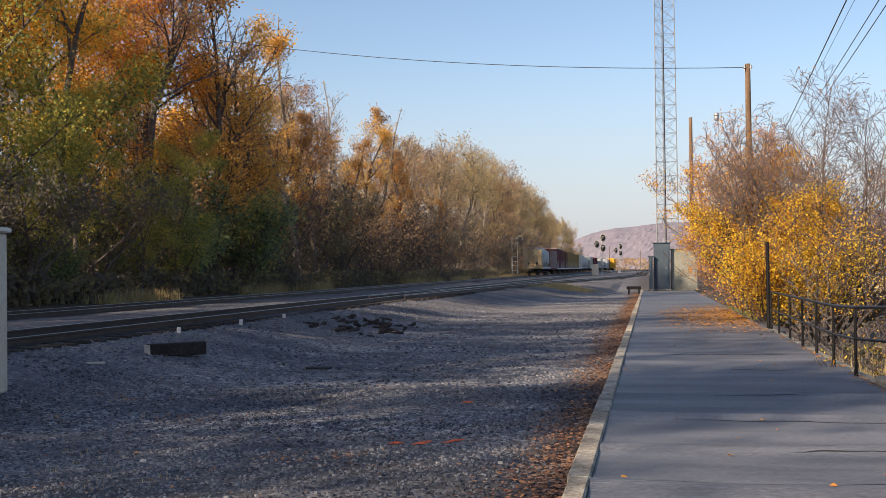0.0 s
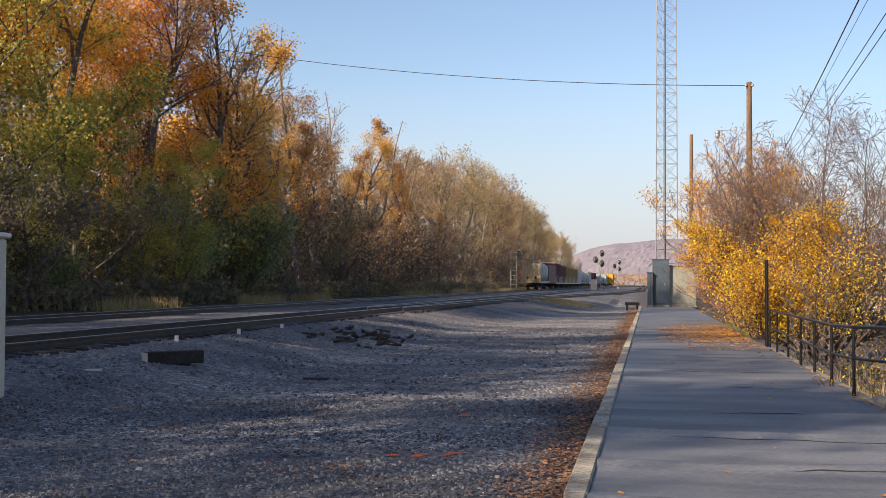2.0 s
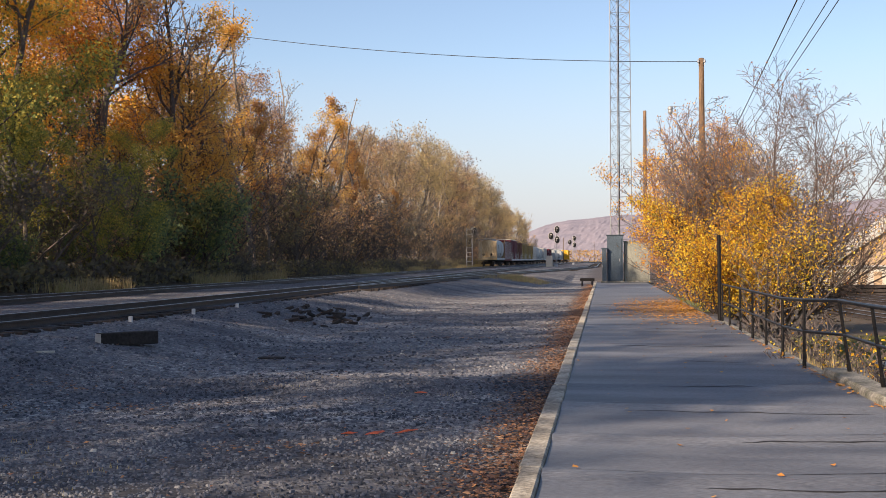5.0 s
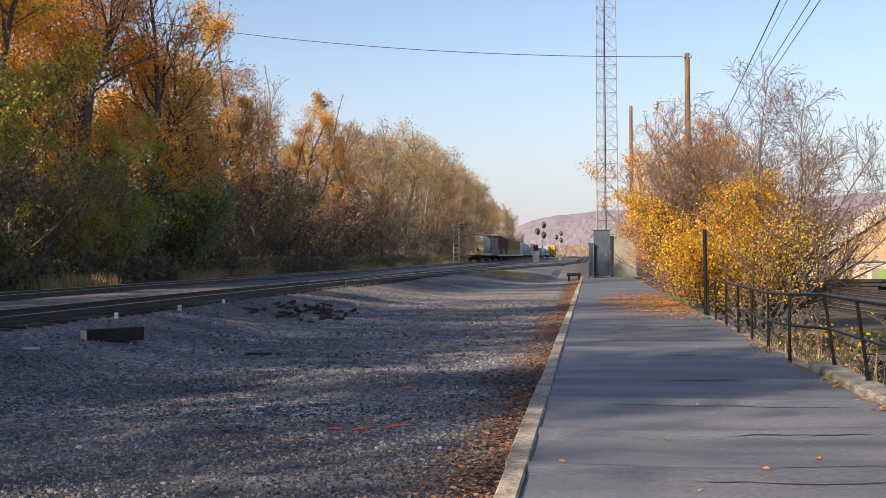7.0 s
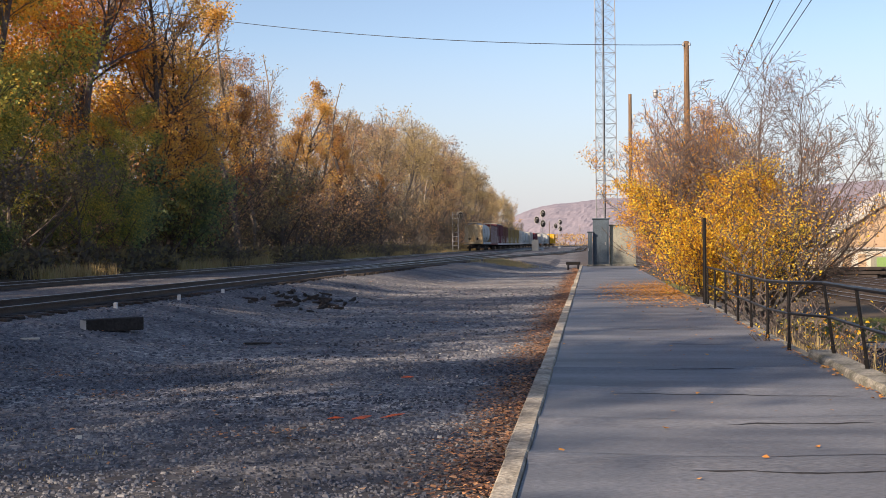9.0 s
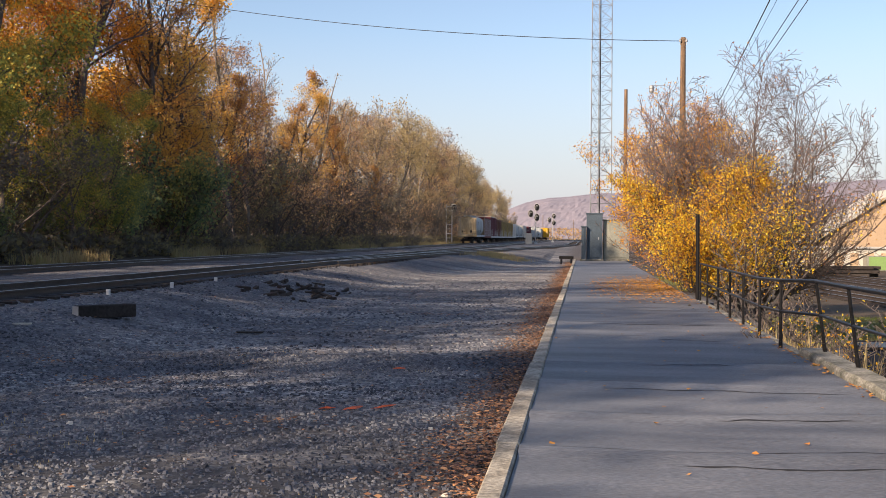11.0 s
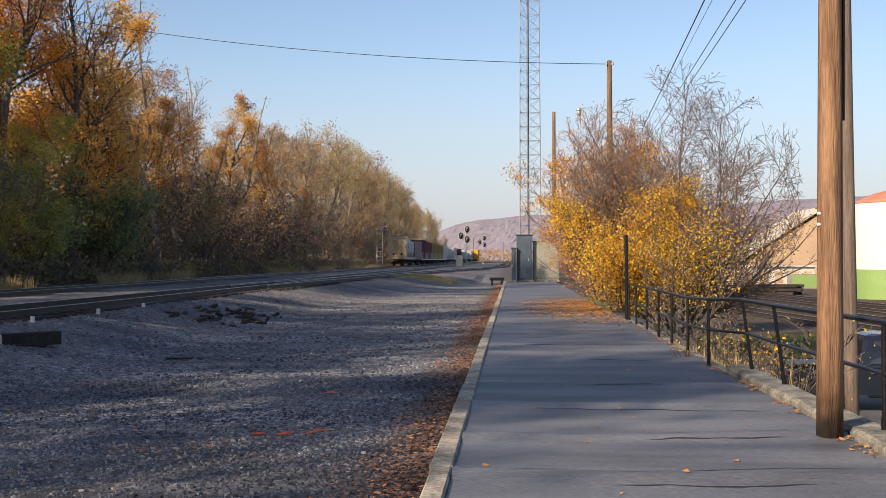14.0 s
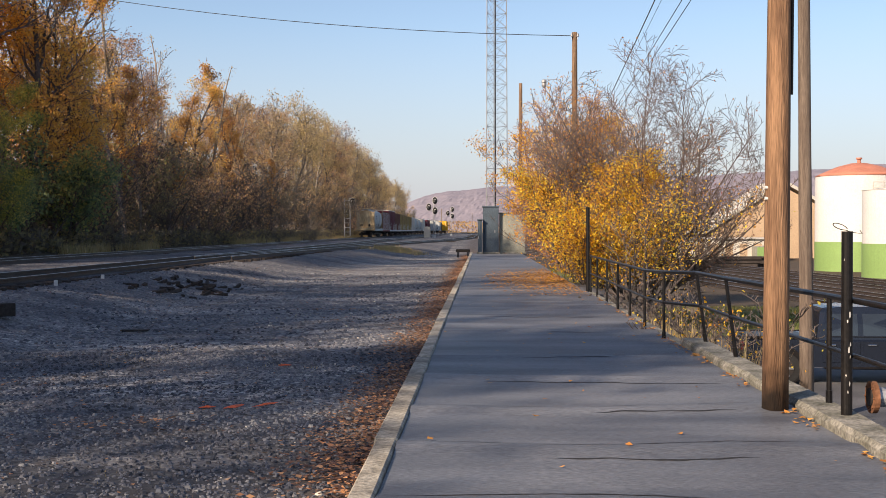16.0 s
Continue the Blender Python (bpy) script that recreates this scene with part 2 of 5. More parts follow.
M_BOX_BLUE = mat("blue_grey_steel", (0.07, 0.098, 0.125), 0.55, vary=0.25, scale=1, fine=12, bump=0.05)
M_BOX_GREY = mat("grey_steel", (0.27, 0.27, 0.22), 0.6, vary=0.25, scale=1, fine=12, bump=0.05)
M_BEIGE = mat("beige_steel", (0.55, 0.49, 0.40), 0.6, vary=0.12, scale=1.5, fine=14, bump=0.05)
M_GRASS = mat("grass", (0.13, 0.17, 0.045), 0.95, vary=0.4, scale=0.5, fine=14, bump=0.5, color2=(0.17, 0.14, 0.05))
M_SOIL = mat("woodland_soil", (0.09, 0.062, 0.04), 0.95, vary=0.5, scale=0.8, fine=10, bump=0.7, color2=(0.07, 0.055, 0.035))
M_HOPPER = mat("grey_hopper_paint", (0.50, 0.53, 0.53), 0.6, vary=0.16, scale=0.9, fine=6, spec=0.06, bump=0.04, color2=(0.36, 0.37, 0.35), stretch=(1, 1, 0.35))
# rust streaks, with the golden sunlight on the wagon's end put into the cream
M_HOPPER_END = mat("sunlit_rusty_end_paint", (0.58, 0.47, 0.30), 0.7, vary=0.25, scale=0.8, fine=7, spec=0.06, bump=0.05, color2=(0.33, 0.22, 0.11), stretch=(1, 1, 0.3))
M_BOX_RED = mat("oxide_red_paint", (0.20, 0.055, 0.05), 0.65, vary=0.3, scale=0.8, fine=8, spec=0.06, bump=0.05, stretch=(1, 1, 0.3))
M_BOX_MAROON = mat("maroon_paint", (0.17, 0.05, 0.065), 0.65, vary=0.25, scale=0.8, fine=8, spec=0.06, bump=0.05, stretch=(1, 1, 0.3))
M_BOX_BROWN = mat("brown_paint", (0.20, 0.085, 0.06), 0.7, vary=0.3, scale=0.8, fine=8, spec=0.06, bump=0.05, stretch=(1, 1, 0.3))
M_BOX_YELLOW = mat("faded_yellow_paint", (0.42, 0.29, 0.10), 0.7, vary=0.3, scale=0.8, fine=8, spec=0.06, bump=0.05, color2=(0.26, 0.17, 0.08), stretch=(1, 1, 0.3))
M_BRIGHT_YELLOW = mat("yellow_paint", (0.75, 0.42, 0.04), 0.6, vary=0.2, scale=0.8, fine=8, spec=0.06, bump=0.04)
M_SILVER_ROOF = mat("galvanised_roof", (0.62, 0.60, 0.55), 0.5, 0.3, vary=0.2, scale=0.6, fine=6, bump=0.04)
M_UNDER = mat("car_underframe", (0.035, 0.03, 0.028), 0.8, vary=0.4, scale=2, fine=14)
M_RUST = mat("rust", (0.20, 0.09, 0.045), 0.9, vary=0.4, scale=3, fine=25, bump=0.3)

L_ORANGE = leaf_mat("leaves_orange", [(0.52, 0.25, 0.06), (0.82, 0.38, 0.06), (0.94, 0.52, 0.07), (0.93, 0.64, 0.11), (0.68, 0.47, 0.11)], tree_by_tree=True)
L_RUSSET = leaf_mat("leaves_russet", [(0.26, 0.18, 0.15), (0.40, 0.26, 0.18), (0.55, 0.33, 0.17), (0.66, 0.44, 0.17), (0.45, 0.36, 0.24)], tree_by_tree=True)
L_GOLD = leaf_mat("leaves_gold", [(0.50, 0.27, 0.10), (0.74, 0.41, 0.11), (0.88, 0.56, 0.12), (0.60, 0.42, 0.19)], tree_by_tree=True)
L_OLIVE = leaf_mat("leaves_olive", [(0.18, 0.225, 0.08), (0.29, 0.32, 0.09), (0.46, 0.42, 0.10), (0.74, 0.56, 0.11)])
L_PALE = leaf_mat("leaves_pale", [(0.33, 0.25, 0.17), (0.50, 0.38, 0.20), (0.62, 0.48, 0.22), (0.40, 0.33, 0.22)], tree_by_tree=True)
L_YELLOW = leaf_mat("leaves_yellow", [(0.382, 0.18, 0.053), (0.636, 0.329, 0.0318), (0.89, 0.519, 0.0318), (0.92, 0.7, 0.0848), (0.466, 0.392, 0.0848)], 0.5)
L_AMBER = leaf_mat("leaves_amber", [(0.40, 0.17, 0.05), (0.62, 0.29, 0.05), (0.82, 0.42, 0.04), (0.90, 0.58, 0.07)], 0.5)
L_PURPLE = leaf_mat("leaves_red_brown", [(0.3, 0.11, 0.08), (0.44, 0.2, 0.09), (0.55, 0.3, 0.08)])
L_BRUSH = leaf_mat("leaves_brush", [(0.12, 0.108, 0.10), (0.165, 0.147, 0.125), (0.21, 0.187, 0.13), (0.33, 0.275, 0.14)], tree_by_tree=True)
L_GREEN = leaf_mat("leaves_dark_green", [(0.14, 0.19, 0.11), (0.22, 0.28, 0.14), (0.32, 0.35, 0.14), (0.52, 0.46, 0.15)])
L_LITTER = leaf_mat("leaf_litter", [(0.09, 0.055, 0.045), (0.18, 0.10, 0.07), (0.33, 0.165, 0.09), (0.47, 0.24, 0.11), (0.36, 0.26, 0.19)], 0.1)
L_PILE = leaf_mat("leaf_pile", [(0.30, 0.12, 0.04), (0.52, 0.23, 0.05), (0.64, 0.34, 0.09), (0.40, 0.20, 0.08)], 0.2)
L_VINE = leaf_mat("leaves_vine", [(0.34, 0.17, 0.09), (0.48, 0.25, 0.09), (0.62, 0.36, 0.1), (0.36, 0.25, 0.15)], tree_by_tree=True)
L_STONE = leaf_mat("loose_stone", [(0.04, 0.043, 0.052), (0.065, 0.07, 0.084), (0.09, 0.096, 0.115), (0.11, 0.116, 0.136), (0.13, 0.136, 0.156), (0.155, 0.16, 0.178), (0.25, 0.25, 0.25)], 0.0)


def stain_foot(m, height):
    """Old creosote that has soaked the foot of a pole, with a ragged upper edge."""
    nt = m.node_tree
    b = nt.nodes["Principled BSDF"]
    old = b.inputs["Base Color"].links[0].from_socket
    tc, sep, nz, add, mr, mx = (nt.nodes.new("ShaderNode" + k) for k in ("TexCoord", "SeparateXYZ", "TexNoise", "Math", "MapRange", "Mix"))
    nz.inputs["Scale"].default_value = 7
    nt.links.new(tc.outputs["Object"], sep.inputs[0])
    nt.links.new(tc.outputs["Object"], nz.inputs["Vector"])
    add.operation = 'MULTIPLY_ADD'
    add.inputs[1].default_value = 0.6
    nt.links.new(nz.outputs["Fac"], add.inputs[0])
    nt.links.new(sep.outputs["Z"], add.inputs[2])
    mr.inputs["From Min"].default_value, mr.inputs["From Max"].default_value = height + .1, height + .5
    mr.inputs["To Min"].default_value, mr.inputs["To Max"].default_value = 0.93, 0.0
    nt.links.new(add.outputs[0], mr.inputs["Value"])
    mx.data_type = 'RGBA'
    mx.inputs[7].default_value = (0.02, 0.015, 0.012, 1)
    nt.links.new(mr.outputs[0], mx.inputs[0])
    nt.links.new(old, mx.inputs[6])
    nt.links.new(mx.outputs[2], b.inputs["Base Color"])
    return m


M_POLE_FOOT = stain_foot(mat("pole_wood_stained", (0.31, 0.18, 0.10), 0.85, vary=0.4, scale=1.8, fine=16, bump=0.8, color2=(0.13, 0.072, 0.042), stretch=(7, 7, 0.4)), 0.27)


# ---- mesh helpers ----
def part(name, bm, material, parent=None, label="", smooth=False):
    me = bpy.data.meshes.new(name)
    bm.to_mesh(me)
    bm.free()
    if smooth:
        me.polygons.foreach_set("use_smooth", [True] * len(me.polygons))
    me.materials.append(material)
    ob = new(name, me)
    if parent:
        ob.parent = parent
    if label:
        ob["label"] = label
    return ob


def soup(name, verts, faces, material, parent=None, label=""):
    me = bpy.data.meshes.new(name)
    me.from_pydata(verts, [], faces)
    me.materials.append(material)
    ob = new(name, me)
    if parent:
        ob.parent = parent
    if label:
        ob["label"] = label
    return ob


def thing(name, label, category, group="", at=(0, 0, 0), rz=0):
    e = tagged(new(name), label, category, group)
    e.matrix_basis = pose(*at, 0, 0, rz)
    return e


def box(bm, x0, x1, y0, y1, z0, z1, bevel=0.0, m=None):
    r = bmesh.ops.create_cube(bm, size=1.0, matrix=Matrix.Translation(((x0 + x1) / 2, (y0 + y1) / 2, (z0 + z1) / 2)) @ Matrix.Diagonal((x1 - x0, y1 - y0, z1 - z0, 1)))
    vs = r["verts"]
    if bevel:
        es = list({e for v in vs for e in v.link_edges})
        vs = bmesh.ops.bevel(bm, geom=es, offset=bevel, segments=1, affect='EDGES')["verts"]
    if m is not None:
        bmesh.ops.transform(bm, matrix=m, verts=list(set(vs)))
    return bm


def block(x0, x1, y0, y1, z0, z1, bevel=0.0):
    return box(bmesh.new(), x0, x1, y0, y1, z0, z1, bevel)


def rod(bm, a, b, r0, r1=None, n=8):
    a, b = Vector(a), Vector(b)
    d = b - a
    m = Matrix.Translation((a + b) / 2) @ d.to_track_quat('Z', 'Y').to_matrix().to_4x4()
    bmesh.ops.create_cone(bm, cap_ends=True, segments=n, radius1=r0, radius2=r0 if r1 is None else r1, depth=d.length, matrix=m)
    return bm


def rods(*spans, r=0.02, n=6):
    bm = bmesh.new()
    for a, b in spans:
        rod(bm, a, b, r, n=n)
    return bm


def loft(sections):
    """A skin over rings of equally many points, with flat ends."""
    bm = bmesh.new()
    rings = [[bm.verts.new(p) for p in s] for s in sections]
    k = len(rings[0])
    for a, b in zip(rings, rings[1:]):
        for i in range(k):
            bm.faces.new((a[i], a[(i + 1) % k], b[(i + 1) % k], b[i]))
    bm.faces.new(rings[0][::-1])
    bm.faces.new(rings[-1])
    bmesh.ops.recalc_face_normals(bm, faces=bm.faces)
    return bm


def curve_line(name, points, radius, material, parent=None):
    cu = bpy.data.curves.new(name, 'CURVE')
    cu.dimensions, cu.bevel_depth, cu.bevel_resolution = '3D', radius, 1
    sp = cu.splines.new('POLY')
    sp.points.add(len(points) - 1)
    for p, q in zip(sp.points, points):
        p.co = (*q, 1)
    cu.materials.append(material)
    ob = new(name, cu)
    if parent:
        ob.parent = parent
    return ob


# ---- the ground ----
def ramp_between(v, a, b, za, zb):
    k = min(1.0, max(0.0, (v - a) / (b - a)))
    k = k * k * (3 - 2 * k)
    return za + (zb - za) * k


def ground_z(x, y):
    """Gravel yard level with the platform, ballast bed on one side, a car park lower down on the other."""
    if x < -34:
        return ramp_between(x, -56, -34, 9.5, 2.2)
    if x < -20.5:
        return ramp_between(x, -34, -20.5, 2.2, 0.475)
    if x < -2.5:
        s = ramp_between(y, 45, 110, 0, 6.5)
        return ramp_between(x, -10.7 + s, -6.0 + s, 0.475, -0.10) + 0.03 * noise.noise((x * 0.35, y * 0.2, 0))
    if y > 90 and x < 3:
        return ramp_between(y, 90, 120, -0.1, 0.475)
    if y < 33:
        return -0.10 if x < 3.2 else LOT
    return ramp_between(x, 3.3, 7.5, -0.10, LOT)


LOT = -1.9
xs = [-900, -300, -90, -56, -53, -50, -47, -44, -41] + [-38 + i for i in range(17)] + [-20.5, -20, -15, -10.4] + [-9.8 + 0.4 * i for i in range(11)] + [-5, -4, -3, -2.5, -1.5, -0.5, 0.5, 2, 3.19, 3.21, 3.6, 4.2, 5, 6, 7, 7.6, 9, 14, 22, 40, 90, 300, 900]
ys = [-60, -30, -10] + [i * 1.5 for i in range(22)] + [32.9, 33.1] + [34 + 3 * i for i in range(40)] + [170, 200, 260, 340, 450, 600, 1000, 2000, 4000]
gv = [(x, y, ground_z(x, y)) for y in ys for x in xs]
nx = len(xs)
gf = [(j * nx + i, j * nx + i + 1, (j + 1) * nx + i + 1, (j + 1) * nx + i) for j in range(len(ys) - 1) for i in range(nx - 1)]
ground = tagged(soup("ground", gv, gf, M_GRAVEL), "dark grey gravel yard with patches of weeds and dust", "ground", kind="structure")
for m_ in (M_SOIL, M_LOT, M_GRASS):
    ground.data.materials.append(m_)
for p in ground.data.polygons:
    c = p.center
    if c.x < -20.4 or c.y > 600 or c.x < -300:
        p.material_index = 1
    elif c.x > 3.2 and c.y < 40.5:
        p.material_index = 2
    elif c.x > 3.2 and c.y < 56:
        p.material_index = 3
    elif c.x > 3.2:
        p.material_index = 1

# platform of asphalt with a concrete edge on the yard side and a wall along the car park
RIDGES = (7.2, 9.1, 11.0, 13.4, 15.6, 19.6, 22.9, 27.5, 34.0, 43.0)


def platform_z(x, y):
    z = 0.008 * noise.noise((x * 0.6, y * 0.25, 3))
    for i, q in enumerate(RIDGES):
        d = y - q - 0.22 * noise.noise((x * 0.5, q, 1)) - 0.05 * (i % 3 - 1) * x
        if abs(d) < 0.8:
            z += 0.034 * math.exp(-(d / 0.2) ** 2)
    return z


px = [-0.485 + 3.535 * i / 12 for i in range(13)]
py = [-12, -4, 0, 3] + [4.5 + 0.12 * i for i in range(340)] + [46 + 2 * i for i in range(21)]
pv = [(x, y, platform_z(x, y)) for y in py for x in px] + [(x, y, -0.4) for y in (py[0], py[-1]) for x in (px[0], px[-1])]
pf = [(j * 13 + i, j * 13 + i + 1, (j + 1) * 13 + i + 1, (j + 1) * 13 + i) for j in range(len(py) - 1) for i in range(12)]
nb, top = len(py) * 13, (len(py) - 1) * 13
pf += [(nb, nb + 1, *range(12, -1, -1)), (nb + 3, nb + 2, *range(top, top + 13)), (nb + 2, nb, *[j * 13 for j in range(len(py))]), (nb + 1, nb + 3, *[j * 13 + 12 for j in range(len(py) - 1, -1, -1)])]
platform = tagged(soup("platform", pv, pf, M_ASPHALT), "cracked grey asphalt station platform with ridges and fallen leaves", "platform", kind="structure")
rng = random.Random(3)
kerb = tagged(new("kerb"), "weathered pale concrete edging stones beside fallen leaves", "kerb", kind="structure")
y = -6.0
while y < 86:
    ln = 2.9 + rng.random() * 0.3
    part("edging_stone", block(-0.665 + rng.uniform(-.012, .012), -0.49 + rng.uniform(-.006, .002), y, y + ln - 0.02, -0.4, 0.03 + rng.uniform(-.012, .012), 0.015), M_KERB, kerb)
    y += ln
def worn_wall(name, label, x0, x1, y0, y1, top):
    secs = []
    n = int((y1 - y0) / .12)
    for i in range(n + 1):
        v = y0 + (y1 - y0) * i / n
        a, b, c = (noise.noise((v * 1.7, k, x0)) + .5 * noise.noise((v * 6, k, x0)) for k in (1, 5, 9))
        secs.append([(x0, v, -1.95), (x1, v, -1.95), (x1 + .012 * b, v, top - .04), (x1 - .04 + .012 * a, v, top + .008 * b), (x0 + .05 + .03 * a, v, top + .008 * c), (x0 + .015 + .025 * c, v, top - .04 + .012 * a)])
    return tagged(part(name, loft(secs), M_CONCRETE), label, "wall", kind="structure")


worn_wall("wall_parapet", "worn low concrete wall along the car park", 3.055, 3.43, -12, 17.4, .09)
worn_wall("wall_edge", "concrete edge wall under the railing", 3.055, 3.25, 17.42, 33.0, -.012)


# ---- tracks ----
RAIL_Z = 0.62
def rail_profile(cx, y):
    w, h = 0.036, 0.14
    return [(cx - .07, y, RAIL_Z - h), (cx + .07, y, RAIL_Z - h), (cx + .012, y, RAIL_Z - h + .03), (cx + .012, y, RAIL_Z - .04), (cx + w, y, RAIL_Z - .03), (cx + w, y, RAIL_Z),
            (cx - w, y, RAIL_Z), (cx - w, y, RAIL_Z - .03), (cx - .012, y, RAIL_Z - .04), (cx - .012, y, RAIL_Z - h + .03)]


def bend(y):
    """Sideways shift of the tracks: straight, then a long curve far off."""
    return 0.0 if y < 330 else (y - 330) ** 2 * 0.0006


def track(x_of, y0, y1, label, ties_as_parts):
    t = tagged(new("railway_track"), label, "track", "railway tracks", kind="structure")
    ysr = [y0 + (y1 - y0) * i / 60 for i in range(61)]
    for side in (-0.755, 0.755):
        web = part("rail", loft([rail_profile(x_of(v) + side, v) for v in ysr]), M_STEEL, t)
        part("rail_head", loft([[(x_of(v) + side + a, v, RAIL_Z + b) for a, b in ((-.03, .001), (.03, .001), (.026, .006), (-.026, .006))] for v in ysr]), M_RAILTOP, web, "shiny worn running surface")
    r = random.Random(7)
    me = bpy.data.meshes.new("tie")
    bm = block(-1.3, 1.3, -.11, .11, -.17, 0, 0.012)
    bm.to_mesh(me)
    bm.free()
    me.materials.append(M_TIE)
    v, rest_v, rest_f, n = y0, [], [], 0
    while v < min(y1, 330):
        if ties_as_parts and n < 280:
            o = new("tie", me)
            o.parent = t
            o.matrix_basis = pose(x_of(v) + r.uniform(-.06, .06), v, RAIL_Z - .141 + r.uniform(-.01, 0), 0, 0, r.uniform(-1.5, 1.5))
            n += 1
        else:
            k, cx, z = len(rest_v), x_of(v) + r.uniform(-.06, .06), RAIL_Z - .142
            rest_v += [(cx + a, v + b, z + c) for a in (-1.3, 1.3) for b in (-.11, .11) for c in (-.17, 0)]
            rest_f += [tuple(k + i for i in f) for f in ((0, 1, 3, 2), (4, 6, 7, 5), (0, 4, 5, 1), (2, 3, 7, 6), (1, 5, 7, 3))]
        v += 0.55
    if rest_v:
        tagged(soup("ties", rest_v, rest_f, M_TIE, t), kind="stuff")
    return t


track(lambda v: -11.1 + bend(v), 8, 620, "railway track with dark timber ties and bright rail heads", True)
def siding_x(v):
    return -11.1 + ramp_between(v, 30, 190, 0, 9.3) + bend(v)


track(siding_x, 48, 420, "siding that leaves the near track by a turnout", False)
track(lambda v: -17.1 - 0.008 * v + bend(v), 8, 620, "railway track under the freight train", False)


# yard tracks beyond the car park, at its lower level
RAIL_Z = LOT + 0.2
for xc in (17.0, 20.8, 24.4, 28.2):
    track(lambda v, xc=xc: xc - 0.075 * (v - 60) + bend(v), 24, 330, "rusty yard track beyond the car park", False)
RAIL_Z = 0.62


# ---- freight train ----
def wheelset_bogie(parent, y):
    b = part("bogie", box(box(block(-1.05, -.93, y - 1.25, y + 1.25, .38, .62, .03), .93, 1.05, y - 1.25, y + 1.25, .38, .62, .03), -1.0, 1.0, y - .2, y + .2, .45, .75), M_UNDER, parent)
    for dy in (-.88, .88):
        for sx in (-.755, .755):
            part("wheel", rod(rod(bmesh.new(), (sx - .06, y + dy, .46), (sx + .06, y + dy, .46), .46, n=20), (sx - .1, y + dy, .46), (sx + .1, y + dy, .46), .12, n=10), M_UNDER, b)
        part("axle", rods(((-.95, y + dy, .46), (.95, y + dy, .46)), r=.08), M_UNDER, b)


def couplers(parent, length):
    for s in (-1, 1):
        part("coupler", box(block(-.1, .1, min(s * (length / 2 - .5), s * (length / 2 + .35)), max(s * (length / 2 - .5), s * (length / 2 + .35)), .75, .98, .03), -.17, .17, s * (length / 2 + .28) - .1, s * (length / 2 + .28) + .1, .7, 1.03, .03), M_UNDER, parent)


def hopper_car(label, at, paint=None, end_paint=None):
    paint, end_paint = paint or M_HOPPER, end_paint or M_HOPPER_END
    c = thing("hopper_car", label, "railway wagon", "wagons of the freight train", at)
    L, half = 16.6, 1.55
    body = []
    for yy, zlow, s in ((-L / 2 + 1.9, 3.2, .86), (-L / 2 + 2.3, 2.3, .95), (-L / 2 + 3.0, 1.3, 1), (L / 2 - 3.0, 1.3, 1), (L / 2 - 2.3, 2.3, .95), (L / 2 - 1.9, 3.2, .86)):
        ring = []
        for i in range(20):
            a = 2 * math.pi * i / 20
            x = half * s * (abs(math.cos(a)) ** .6) * (1 if math.cos(a) >= 0 else -1)
            z = 2.85 + 1.62 * (abs(math.sin(a)) ** .75) * (1 if math.sin(a) >= 0 else -1) * (1 if math.sin(a) >= 0 else .95)
            ring.append((x, yy + (0.9 if yy > 0 else -.9) * max(0, (z - zlow)) / 3.0 * .5, max(z, zlow - .05) if abs(yy) > L / 2 - 2.5 else z))
        body.append(ring)
    part("tank_body", loft(body), paint, c, smooth=True)
    for sx in (-1, 1):
        part("side_sill", block(min(sx * 1.38, sx * 1.6), max(sx * 1.38, sx * 1.6), -L / 2 + .3, L / 2 - .3, 1.05, 1.42, .02), paint, c)
        part("roof_rail", rods(((sx * .95, -L / 2 + .6, 4.62), (sx * .95, L / 2 - .6, 4.62)), r=.025), M_GALV, c)
    if paint is M_HOPPER and end_paint is M_HOPPER_END:
        for y0, y1, z0, z1 in ((-5.6, -4.5, 3.3, 3.5), (-5.5, -4.6, 2.95, 3.12), (-5.4, -3.8, 2.0, 2.08), (-3.2, -2.2, 2.1, 2.16), (-1.2, -.4, 1.9, 2.25), (3.6, 4.4, 1.9, 2.0)):
            part("marking", block(1.553, 1.558, y0, y1, z0, z1), M_UNDER, c, "dark painted marking")
    part("running_board", block(-.45, .45, -L / 2 + .5, L / 2 - .5, 4.52, 4.58, .01), M_GALV, c)
    for s in (-1, 1):
        e = s * (L / 2 - .35)
        sheet = part("end_sheet", loft([[(-1.45, e - s * .25, 1.45), (1.45, e - s * .25, 1.45), (1.35, e - s * .35, 4.1), (0, e - s * .4, 4.4), (-1.35, e - s * .35, 4.1)],
                                        [(-1.45, e - s * .33, 1.45), (1.45, e - s * .33, 1.45), (1.35, e - s * 1.5, 4.1), (0, e - s * 1.6, 4.45), (-1.35, e - s * 1.5, 4.1)]]), end_paint, c, "weathered end panel with rust streaks, golden sunlight in its cream colour")
        for hx in (-.62, .62):
            part("hole", rod(bmesh.new(), (hx, e - s * .29, 1.95), (hx, e - s * .235, 1.95), .21, n=18), M_UNDER, sheet, "dark round opening")
        part("end_sill", block(-1.6, 1.6, e - .12, e + .12, 1.1, 1.42, .02), end_paint, c)
        frame_bm = bmesh.new()
        for fx in (-1.5, -.55, .5, 1.5):
            rod(frame_bm, (fx, e, 1.4), (fx, e, 4.6), .035, n=6)
        for fz in (3.3, 4.05, 4.6):
            rod(frame_bm, (-1.5, e, fz), (1.5, e, fz), .03, n=6)
        part("end_frame", frame_bm, end_paint, c)
        ladder = bmesh.new()
